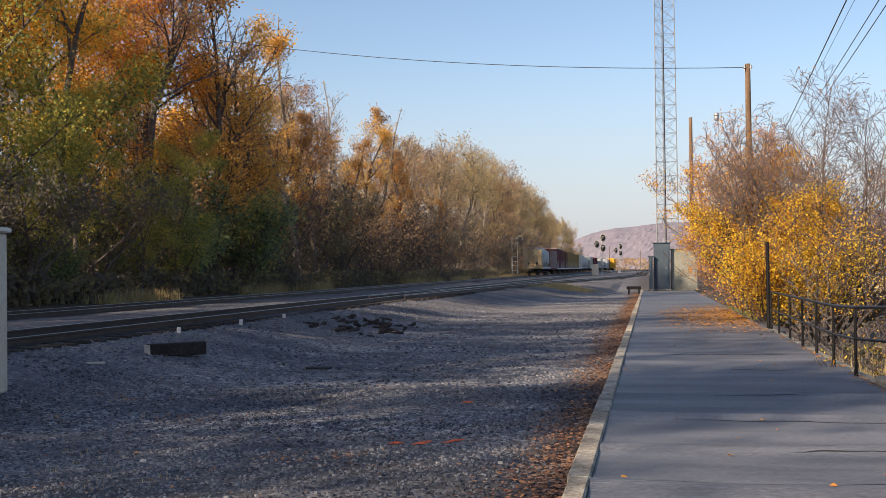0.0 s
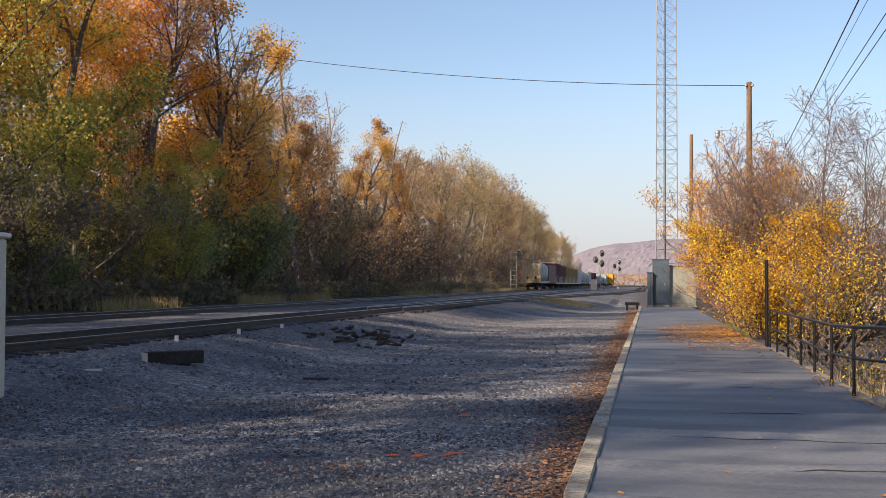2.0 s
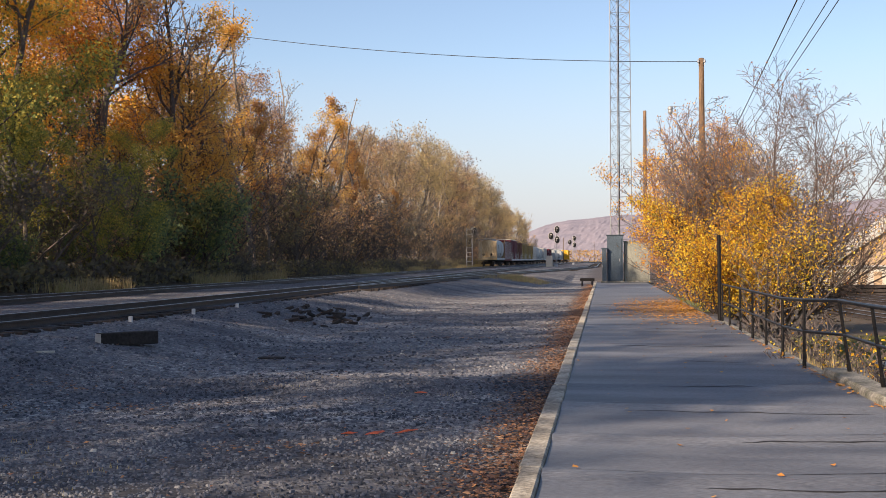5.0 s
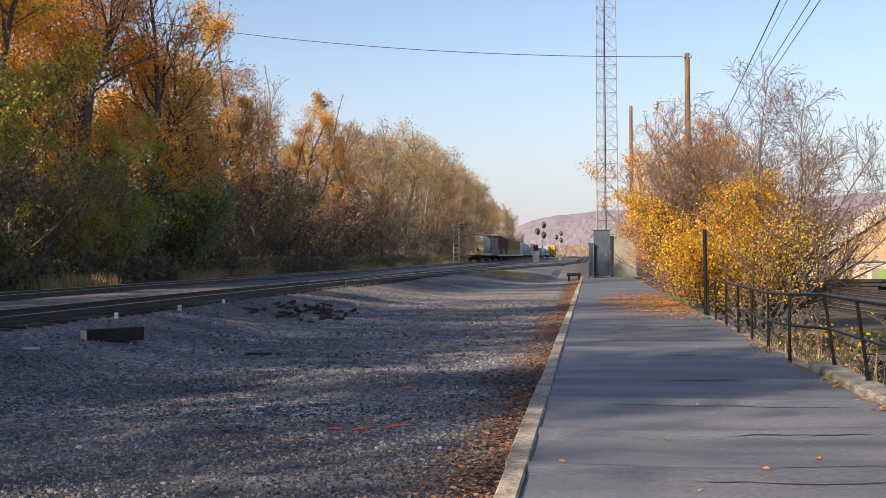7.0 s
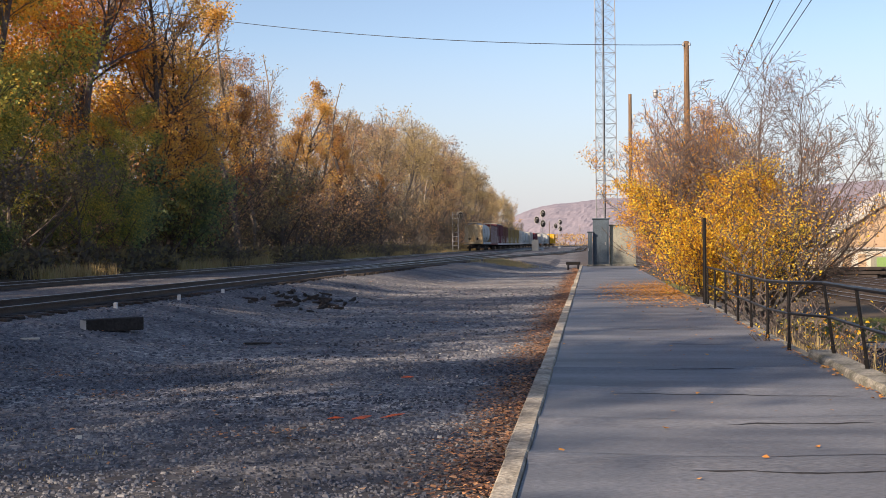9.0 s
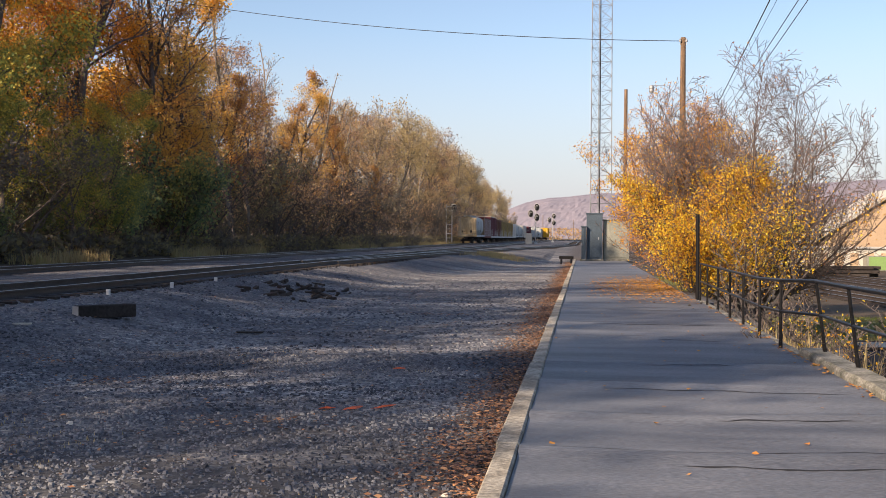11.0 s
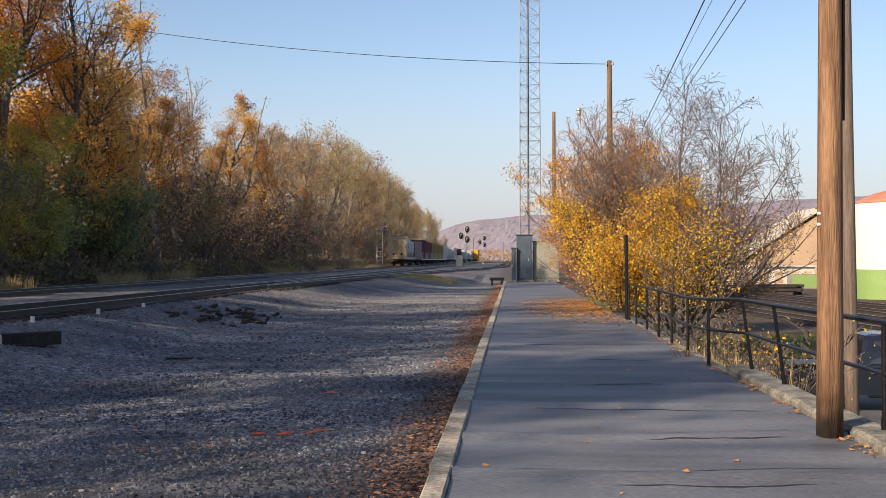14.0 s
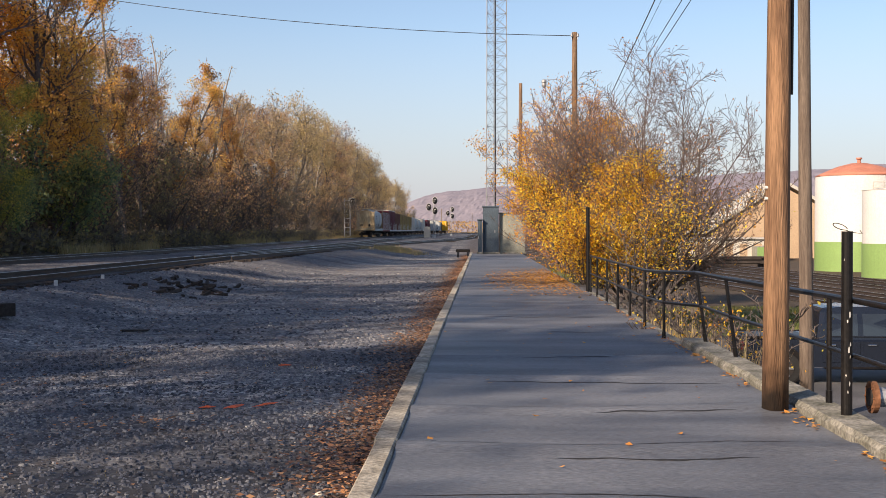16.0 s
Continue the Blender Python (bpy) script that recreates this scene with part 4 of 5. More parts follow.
def leaf_mesh(name, places, size, material, parent, seed=1, droop=0.0):
    """One folded leaf or small spray of leaves at each place."""
    g = np.random.default_rng(seed)
    c = np.array(places, dtype=float)
    n = len(c)
    u = g.normal(size=(n, 3))
    u[:, 2] -= droop
    u /= np.linalg.norm(u, axis=1)[:, None]
    w = np.cross(u, g.normal(size=(n, 3)))
    w /= np.linalg.norm(w, axis=1)[:, None]
    nn = np.cross(u, w)
    s = (size * g.uniform(.55, 1.4, n))[:, None]
    verts = np.stack([c - u * s, c + w * s * .62 + nn * s * .25, c + u * s, c - w * s * .62 + nn * s * .25], 1).reshape(-1, 3)
    faces = np.arange(n * 4).reshape(n, 4)
    return soup(name, verts.tolist(), faces.tolist(), material, parent)


def dress(t, seed, chains, tips, leaves, leaf_size, leaf_m, bark, puff, patch=-1.0):
    """Wood and leaves of a plant; with patch, leaves hold on in some parts of the crown only."""
    limb_mesh("trunk", chains, bark, t)
    r = random.Random(seed + 99)
    keep = [q for q in tips if noise.noise(q[0] * .45 + Vector((seed, 0, 0))) > patch]
    if leaves and keep:
        places = []
        for i in range(leaves):
            p, d = r.choice(keep)
            places.append((p.x + r.gauss(0, puff), p.y + r.gauss(0, puff), max(.05, p.z + r.gauss(0, puff * .8))))
        leaf_mesh("crown", places, leaf_size, leaf_m, t, seed)
    return t


def tree(label, seed, height, trunk_r, spread, levels, kids, leaves, leaf_size, leaf_m, bark=None, at=(0, 0, 0), puff=.5, patch=-1.0, name="tree", category="tree", **kw):
    chains, tips = grow(seed, height, trunk_r, spread, levels, kids, **kw)
    return dress(thing(name, label, category, "", at), seed, chains, tips, leaves, leaf_size, leaf_m, bark or M_BARK, puff, patch)


def crowned(label, seed, rx, rz, zc, trunk_r, gaps, reach, leaves, leaf_size, leaf_m, bark=None, at=(0, 0, 0), puff=.3, patch=-1.0, name="tree", category="tree", **kw):
    chains, tips = grow_crown(seed, rx, rz, zc, trunk_r, gaps, reach, **kw)
    return dress(thing(name, label, category, "", at), seed, chains, tips, leaves, leaf_size, leaf_m, bark or M_BARK, puff, patch)


rt = random.Random(21)
maple = tree("tall maple in dense orange and yellow autumn leaf", 1, 17, .24, .42, 3, (11, 7, 5), 30000, .076, L_ORANGE, puff=.65, first=.12, twig=.013, wobble=.12)
maple_olive = tree("tall tree in olive and yellow leaf", 2, 17, .24, .42, 3, (10, 6, 5), 20000, .085, L_OLIVE, puff=.55, first=.06, twig=.013, wobble=.12)
russet = crowned("half-bare tree with russet leaves and fine twigs", 3, 3.9, 7.6, 9.0, .2, (.62, .5, .34), (5.0, 2.0, .8), 7000, .07, L_RUSSET, puff=.25, patch=-.05, first=.1, wobble=.13, twig=.012)
golden = crowned("half-bare tree with golden leaves and dark limbs", 16, 3.7, 6.6, 9.8, .22, (.62, .5, .34), (5.0, 2.0, .8), 9000, .075, L_GOLD, puff=.28, patch=0.0, first=.2, wobble=.15, twig=.012)
locust = crowned("nearly bare tree with fine pale twigs", 4, 3.3, 6.2, 12.0, .2, (.8, .55, .42), (4.5, 2.0, .8), 500, .06, L_PALE, M_BARK_PALE, puff=.2, first=.42, up=.55, wobble=.14, twig=.013, angle=.75)
vine = tree("trunk wrapped in brown and yellow vines", 5, 16.5, .26, .13, 2, (22, 6), 5200, .085, L_VINE, puff=.3, first=.25, wobble=.06)
brush = tree("dense dark green and brown undergrowth", 6, 4.6, .06, .5, 3, (6, 4, 3), 5200, .1, L_GREEN, puff=.4, stems=4, lean=.5, first=.1, name="shrub", category="shrub")
brush2 = tree("tangled brown undergrowth with few leaves", 7, 5.5, .06, .5, 3, (5, 4, 4), 2400, .095, L_BRUSH, puff=.4, stems=4, lean=.5, first=.1, twig=.011, name="shrub", category="shrub")
thicket = tree("leafless thicket of fine grey-brown twigs", 8, 7.0, .06, .48, 4, (6, 4, 4, 3), 1200, .075, L_RUSSET, puff=.35, stems=3, lean=.42, first=.06, twig=.012, name="shrub", category="shrub")
far_russet = crowned("half-bare russet tree in the depth of the wood", 13, 3.8, 7.4, 9.0, .2, (.75, .6, .5), (5.0, 2.0, .9), 3200, .105, L_RUSSET, puff=.35, patch=-.1, first=.1, wobble=.14, twig=.016)
far_pale = crowned("pale twiggy tree far along the wood", 14, 3.7, 6.8, 9.6, .2, (.75, .6, .5), (5.0, 2.0, .9), 2800, .1, L_PALE, M_BARK_PALE, puff=.35, patch=-.1, first=.18, wobble=.14, twig=.016)
far_orange = tree("orange-leaved tree in the depth of the wood", 15, 16, .2, .42, 3, (9, 6, 4), 6500, .14, L_ORANGE, puff=.6, first=.1)
kinds = {"x": far_russet, "y": far_pale, "z": far_orange, "t": thicket, "m": maple, "o": maple_olive, "r": russet, "g": golden, "l": locust, "v": vine, "b": brush, "c": brush2}
first_use = set()


TOPS = {k: max(v.z for c in o.children for v in (q.co for q in c.data.vertices)) for k, o in kinds.items()}


def plant(k, x, yv, top, turn):
    """One more tree of that kind, top metres high."""
    m = Matrix.Translation((x, yv, ground_z(x, yv) - .1)) @ Matrix.Rotation(turn, 4, 'Z')
    src = kinds[k]
    if k in first_use:
        o = copy_thing(src, m)
    else:
        first_use.add(k)
        o = src
    o.matrix_basis = m
    s = top / TOPS[k]
    o.scale = (s * rt.uniform(.95, 1.1), s * rt.uniform(.95, 1.1), s)
    return o


def canopy(yv):
    """How high the wood stands along the line; below y 36 it is unseen, its heights set to shade the yard."""
    for a, b, h in ((-99, -14.0, 13.2), (-14.0, 17, 24.5), (17, 26, 17.5), (26, 36, 8.0), (36, 58, 21.5), (58, 68, 18.0), (68, 84, 14.6), (84, 104, 16.4), (104, 128, 15.2), (128, 145, 17.8), (145, 270, 19.8), (270, 420, 16.0)):
        if a <= yv < b:
            return h


# the front row beside the track: unseen shade-casting trees from behind the walker on, then the wood to its far end
yv = -42.0
while yv < 372:
    k = rt.choice("xz" if yv < 34 else "mmmo" if yv < 57 else "rg" if yv < 72 else "rrg" if yv < 88 else "rrlg" if yv < 125 else "rxly" if yv < 160 else "xyyy")
    plant(k, -25 + rt.uniform(-1.4, 1.2), yv, canopy(yv) * rt.uniform(.84, 1.04), rt.uniform(0, 6.28))
    yv += rt.uniform(3.4, 4.6) * (1 if yv < 130 else 1.3)
# single taller trees: a bare locust and a vine-covered snag
plant("l", -22.6, 74, 19.3, 4.1)
plant("l", -23.2, 79.5, 18.0, 5.1)
plant("v", -23.4, 112, 17.2, 0.4)
# vine-hung trunks and lower leafy trees in front of the row
for yv, top in ((76, 12.5), (66, 8.0), (86, 11.5), (97, 10.0), (114, 12.5), (131, 9.5)):
    plant("v", -22.9 + rt.uniform(-.5, .4), yv, top, rt.uniform(0, 6.28))
for yv, top in ((36, 9.5), (40.5, 7.5), (45, 10.0), (49.5, 7.0), (54, 8.5)):
    plant("o", -22.6 + rt.uniform(-.6, .4), yv, top, rt.uniform(0, 6.28))
# back row: unseen trees below y 8 add shade, the gap after lets sun in
yv = -40.0
while yv < 360:
    if 8 < yv < 56:
        yv = 56.0
    plant(rt.choice("xz" if yv < 60 else "xxyz" if yv < 120 else "xy"), -30.5 + rt.uniform(-2, 2), yv, (canopy(yv) - .8) * rt.uniform(.84, 1.0), rt.uniform(0, 6.28))
    yv += rt.uniform(4.6, 6.2) * (1 if yv < 130 else 1.5)
yv = 34.0
while yv < 360:
    plant(rt.choice("bcct" if yv < 70 else "cctt"), -23.0 + rt.uniform(-1.2, .7), yv, rt.uniform(2.6, 8.5), rt.uniform(0, 6.28))
    yv += rt.uniform(1.7, 2.6) * (1 if yv < 110 else 2.2)

# darker growth inside the wood
yv = 36.0
while yv < 150:
    plant(rt.choice("bcc"), -28.2 + rt.uniform(-1.5, 1.0), yv, rt.uniform(5.0, 8.5), rt.uniform(0, 6.28))
    yv += rt.uniform(3.2, 4.6)

# the bushes beside the platform's railing
tree("multi-stemmed bush in bright yellow leaf beside the platform", 31, 4.8, .05, .46, 3, (8, 6, 5), 27000, .04, L_YELLOW, at=(4.1, 42.0, -.5), puff=.18, patch=-.12, stems=9, lean=.5, first=.06, name="bush", category="bush")
tree("tall yellow and orange bush at the platform's far end", 37, 6.6, .06, .44, 3, (8, 6, 5), 17000, .044, L_AMBER, at=(4.2, 54.0, -.6), puff=.2, patch=-.12, stems=9, lean=.4, first=.06, name="bush", category="bush")
crowned("wide many-stemmed tree of bare grey-brown twigs behind the railing", 42, 4.4, 5.3, 4.8, .06, (.34, .28, .2), (2.8, 1.3, .6), 3400, .038, L_PURPLE, M_BARK_TWIG, at=(6.0, 43.5, -1.3), puff=.08, patch=-.1, stems=22, lean=.95, first=.16, up=.2, wobble=.1, twig=.0075, angle=.9, name="bush", category="bush")
crowned("slender half-bare tree with orange-brown leaves among the bushes", 33, 3.4, 4.6, 4.6, .06, (.36, .3, .22), (2.4, 1.2, .6), 19000, .04, L_AMBER, M_BARK_RED, at=(4.2, 53.0, -.7), puff=.1, patch=-.2, stems=12, lean=.68, first=.12, up=.25, wobble=.1, twig=.0085, angle=.85, name="bush", category="bush")
tree("low yellow bush spilling under the railing", 34, 3.2, .04, .5, 3, (7, 5, 4), 13000, .042, L_YELLOW, at=(3.75, 39.5, -.7), puff=.3, stems=7, lean=.6, first=.08, name="bush", category="bush")
tree("sparse yellow-leaved sapling among the bare stems", 36, 4.4, .045, .5, 3, (7, 5, 4), 4500, .038, L_YELLOW, at=(5.2, 38.0, -1.2), puff=.32, stems=7, lean=.5, first=.15, name="bush", category="bush")
for x_, y_, s_ in ((4.0, 19.5, 45), (4.2, 23.5, 46)):
    tree("spindly shrub with a few golden leaves below the railing", s_, 2.2, .02, .5, 3, (6, 4, 3), 320, .03, L_YELLOW, at=(x_, y_, LOT), puff=.16, stems=6, lean=.4, first=.3, name="shrub", category="shrub")
for x_, y_, s_ in ((4.2, 27.5, 39), (4.4, 31.0, 40)):
    tree("brown twiggy shrub below the railing", s_, 2.1, .025, .5, 3, (6, 4, 3), 350, .05, L_BRUSH, at=(x_, y_, LOT), puff=.25, stems=6, lean=.6, first=.1, name="shrub", category="shrub")

# a belt of far tan woodland at the foot of the ridge
gb = np.random.default_rng(8)
nb_ = 14000
bx = gb.uniform(-150, 330, nb_)
bt_ = np.array([6 + 4 * noise.noise((float(x) * .03, 0, 7)) for x in bx])
places = np.stack([bx, 640 + gb.normal(0, 18, nb_), np.minimum(1, gb.random(nb_) ** .7) * bt_], 1)
tagged(leaf_mesh("far_woodland", places.tolist(), .55, L_RUSSET, None, 4), "far tan and orange woodland beyond the tracks", "woodland", kind="stuff")

# low undergrowth along the foot of the wood
gu = np.random.default_rng(12)
nu = 22000
uy = 34 + 190 * gu.random(nu) ** 1.5
ux = -21.6 - np.abs(gu.normal(0, 1.5, nu))
uz = np.array([ground_z(float(a), float(b)) + (1.1 + .9 * noise.noise((float(b) * .25, 2, 2))) * float(h) ** .8 for a, b, h in zip(ux, uy, gu.random(nu))])
tagged(leaf_mesh("undergrowth", np.stack([ux, uy, uz], 1).tolist(), .13, L_BRUSH, None, 14), "low brown and olive undergrowth along the wood's edge", "undergrowth", kind="stuff")


# ---- signals beside the line ----
def tube_arc(x, z, r):
    """An arched hood open below."""
    pts = [(x - r * .6, -.2, z - r)] + [(x - r * .6 * math.cos(a * math.pi / 6), -.2, z + r * .5 + r * .6 * math.sin(a * math.pi / 6)) for a in range(7)] + [(x + r * .6, -.2, z + .1)]
    bm = bmesh.new()
    for p, q in zip(pts, pts[1:]):
        rod(bm, p, q, .035, n=6)
    return bm


def signal_head(parent, x, z, r=.42):
    bm = rod(bmesh.new(), (x, -.12, z), (x, -.06, z), r, n=20)
    for q in bm.verts:
        q.co.z = z + (q.co.z - z) * 1.45
    h = part("signal_head", bm, M_BLACK, parent, "black oval signal target")
    rim = rod(bmesh.new(), (x, -.055, z), (x, -.03, z), r * 1.13, n=20)
    for q in rim.verts:
        q.co.z = z + (q.co.z - z) * 1.4
    part("rim", rim, M_WHITE, h, "white rim")
    part("hood", tube_arc(x, z, r * .62), M_WHITE, h, "white hood")
    for dz in (-.16, .16):
        part("lens", rod(rod(bmesh.new(), (x, -.3, z + dz), (x, -.1, z + dz), .1, .12, 12), (x, -.13, z + dz), (x, -.11, z + dz), .09, n=12), M_GLASS, h, "unlit lens with hood")
    return h


def line_signal(label, at, h, heads):
    s = thing("railway_signal", label, "railway signal", "railway signals", at)
    part("post", rod(bmesh.new(), (0, 0, 0), (0, 0, h), .075, n=10), M_GALV, s)
    part("base", block(-.3, .3, -.3, .3, 0, .5, .03), M_GALV, s)
    part("arm", rods(((-.7, 0, h - 2.2), (.1, 0, h - 2.2)), r=.05), M_GALV, s)
    part("ladder_rail", rods(((.28, .2, 0), (.28, .2, h)), r=.025), M_GALV, s)
    for x, z in heads:
        signal_head(s, x, z)
    return s


line_signal("silver mast signal with three black round heads", (-8.1, 205, .36), 7.0, ((0.2, 6.5), (0.2, 4.75), (-.85, 5.4)))
line_signal("distant silver mast signal with black round heads", (-7.3, 290, .36), 7.2, ((0.3, 6.5), (0.3, 4.9), (-.8, 5.6)))
rb_ = thing("relay_box", "grey steel relay box beside the signal", "cabinet", "", (-9.2, 204, .36))
part("body", block(-.55, .55, -.4, .4, 0, 2.0, .03), M_BEIGE, rb_)
part("door", block(-.48, .48, -.44, -.4, .12, 1.85, .01), M_BEIGE, rb_)

lm = thing("ladder_mast", "white lattice ladder mast with a signal head beside the track", "railway signal", "railway signals", (-21.2, 188, .36))
for sx in (-.45, .45):
    part("upright", rod(bmesh.new(), (sx, 0, 0), (sx, 0, 6.5), .075, n=8), M_WHITE, lm)
for k in range(9):
    part("rung", rods(((-.45, 0, .4 + k * .72), (.45, 0, .4 + k * .72)), r=.045), M_WHITE, lm)
signal_head(lm, .85, 5.9, .4)
signal_head(lm, .0, 4.4, .35)

# small pole line far down the track
for yv_, xx in ((420, -14), (520, -4)):
    wp = wood_pole((xx, yv_, 0), 9.5, .16, .12, (0, 0), M_POLE_GREY, "distant wooden pole beside the line")

# ---- steel cabinet on legs in the gravel ----
cb = thing("signal_cabinet", "beige steel trackside cabinet on two legs in the gravel", "cabinet", "", (-7.6, 12.0, -.05), 12)
part("body", block(-.48, .48, -.3, .3, .38, 2.18, .025), M_BEIGE, cb)
part("lid", block(-.52, .52, -.34, .34, 2.18, 2.24, .015), M_SILVER_ROOF, cb)
part("door", block(-.43, .43, -.325, -.3, .45, 2.1, .01), M_BEIGE, cb)
part("latch", block(.33, .37, -.35, -.325, 1.2, 1.34, .005), M_GALV, cb)
for sx in (-.38, .42):
    part("leg", block(sx - .04, sx + .04, -.05, .05, -.1, .38, .01), M_GALV, cb)

# ---- loose things on the gravel ----
bt = thing("timber_baulk", "short dark creosoted timber lying on the gravel", "timber", "", (-8.35, 20.0, ground_z(-8.35, 20.0) + .06), 52)
part("beam", block(-.56, .56, -.11, .11, -.06, .17, .015), M_TIE, bt)
# pale plate paints the sunlight on the beam's end
part("end_grain", block(-.57, -.561, -.1, .1, -.04, .16), M_SILVER_ROOF, bt, "pale end face with its sunlit tone put into the colour")
fl = thing("metal_plate", "flat dark steel plate lying on the gravel", "plate", "", (-5.9, 20.6, ground_z(-5.9, 20.6) + .01), 8)
part("plate", block(-.24, .24, -.12, .12, 0, .025, .004), M_UNDER, fl)

rp = random.Random(12)
for k in range(40):
    a, d = rp.uniform(0, 6.28), rp.random() ** .7
    x, yv = -7.9 + 1.3 * d * math.cos(a), 32.2 + 4.0 * d * math.sin(a)
    o = thing("scrap_timber", "broken dark piece of old tie on a heap beside the track", "timber", "heap of scrap timber", (x, yv, 0))
    o.matrix_basis = pose(x, yv, ground_z(x, yv) + .02 + .07 * (1 - d), rp.uniform(-25, 25), rp.uniform(-25, 25), rp.uniform(0, 180))
    l_, w_ = rp.uniform(.06, .34), rp.uniform(.02, .055)
    part("piece", block(-l_, l_ * rp.uniform(.5, 1), -w_, w_, -.06, rp.uniform(.0, .04), .01), M_TIE, o)

for x, yv in ((-10.0, 23.4), (-10.0, 27.2), (-10.0, 30.6)):
    o = thing("marker_block", "small white marker beside the rail", "marker", "white track markers", (x + .3, yv, .4))
    part("block", block(-.04, .04, -.03, .03, -.05, .13, .01), M_WHITE, o)

for x, yv, w, l, rz in ((-2.4, 15.4, .16, .12, 30), (-2.3, 11.75, .12, .2, -20), (-2.0, 11.9, .07, .3, -30), (-2.56, 11.7, .2, .05, 30)):
    o = thing("paint_mark", "bright orange survey paint on the gravel", "paint mark", "orange survey marks", (x, yv, ground_z(x, yv) + .012), rz)
    bm = bmesh.new()
    r_ = random.Random(int(x * 100))
    c = bm.verts.new((0, 0, .018))
    ring = [bm.verts.new((w * .6 * math.cos(t * .6283) * r_.uniform(.5, 1.1), l * .9 * math.sin(t * .6283) * r_.uniform(.5, 1.1), 0)) for t in range(10)]
    for t in range(10):
        bm.faces.new((c, ring[t], ring[(t + 1) % 10]))
    part("paint", bm, M_PAINT_ORANGE, o)

st = thing("wheel_stop", "black steel wheel stop at the platform's end", "wheel stop", "", (-1.1, 79.0, -.05))
part("beam", block(-.45, .5, -.12, .12, .28, .48, .03), M_BLACK, st)
for sx in (-.3, .35):
    part("strut", rod(bmesh.new(), (sx, -.5, -.05), (sx, .05, .4), .07, n=8), M_BLACK, st)
    part("upright", rod(bmesh.new(), (sx, .05, -.05), (sx, .05, .4), .06, n=8), M_BLACK, st)

# ---- fittings on the platform's edge ----
fp = thing("flanged_pipe", "grey pipe end with a rusty round flange beyond the wall", "pipe", "", (3.6, 10.5, .2))
part("pipe", rod(bmesh.new(), (0, 0, 0), (1.4, 0, 0), .085, n=16), M_GALV, fp)
fg = part("flange", rod(bmesh.new(), (-.035, 0, 0), (.01, 0, 0), .142, n=24), M_RUST, fp, "rusty round flange")
for k in range(8):
    a = k * math.pi / 4
    part("bolt", rods(((-.048, .115 * math.cos(a), .115 * math.sin(a)), (0, .115 * math.cos(a), .115 * math.sin(a))), r=.007), M_RUST, fg)
part("cap", rod(bmesh.new(), (-.045, 0, 0), (-.03, 0, 0), .08, n=18), M_UNDER, fp, "dark opening")
part("stand", rods(((.8, 0, -2.1), (.8, 0, 0)), r=.06), M_GALV, fp)

ww = tagged(curve_line("loose_wire", [(3.27 + .06 * math.cos(a) - .06, 10.2, 1.69 + .022 * math.sin(a) - .02 * math.cos(a)) for a in [i * .4 for i in range(15)]] + [(3.31, 10.18, 1.64), (3.39, 10.18, 1.63), (3.37, 10.18, 1.66)], .004, M_BLACK), "loop of loose wire on top of the black post", "wire")
rc = random.Random(3)
for z, s, size in ((1.32, -1, .5), (.86, .3, 1.3), (.8, -.2, .9), (.6, .5, .8), (.55, .1, 1.5), (.5, .4, .6), (.34, -.5, .6), (.27, .3, 1.0), (.2, -.1, .8)):
    a = s * .8
    ring = []
    for t in range(8):
        u, v = .007 * size * rc.uniform(.5, 1.2) * math.cos(t * .785), .024 * size * rc.uniform(.5, 1.2) * math.sin(t * .785)
        ring.append((a + u / .048, z + v))
    part("chipped_paint", loft([[(r_ * math.sin(q), -r_ * math.cos(q), h_) for q, h_ in ring] for r_ in (.0465, .0485)]), M_SILVER_ROOF, bp_, "pale chip in the black paint")

tagged(curve_line("pole_cable", [(2.868 + .075 * z / 9 + .114, 11.0, z) for z in (2.9, 4.5, 6.5, 8.8)], .014, M_BLACK), "black cable stapled down the wooden pole", "cable")
for z in (1.95, 2.05):
    o = thing("insulator", "small white insulator knob on the wooden pole", "insulator", "", (2.80, 10.98, z))
    part("knob", rod(bmesh.new(), (-.04, 0, 0), (0, 0, 0), .016, n=10), M_WHITE, o)


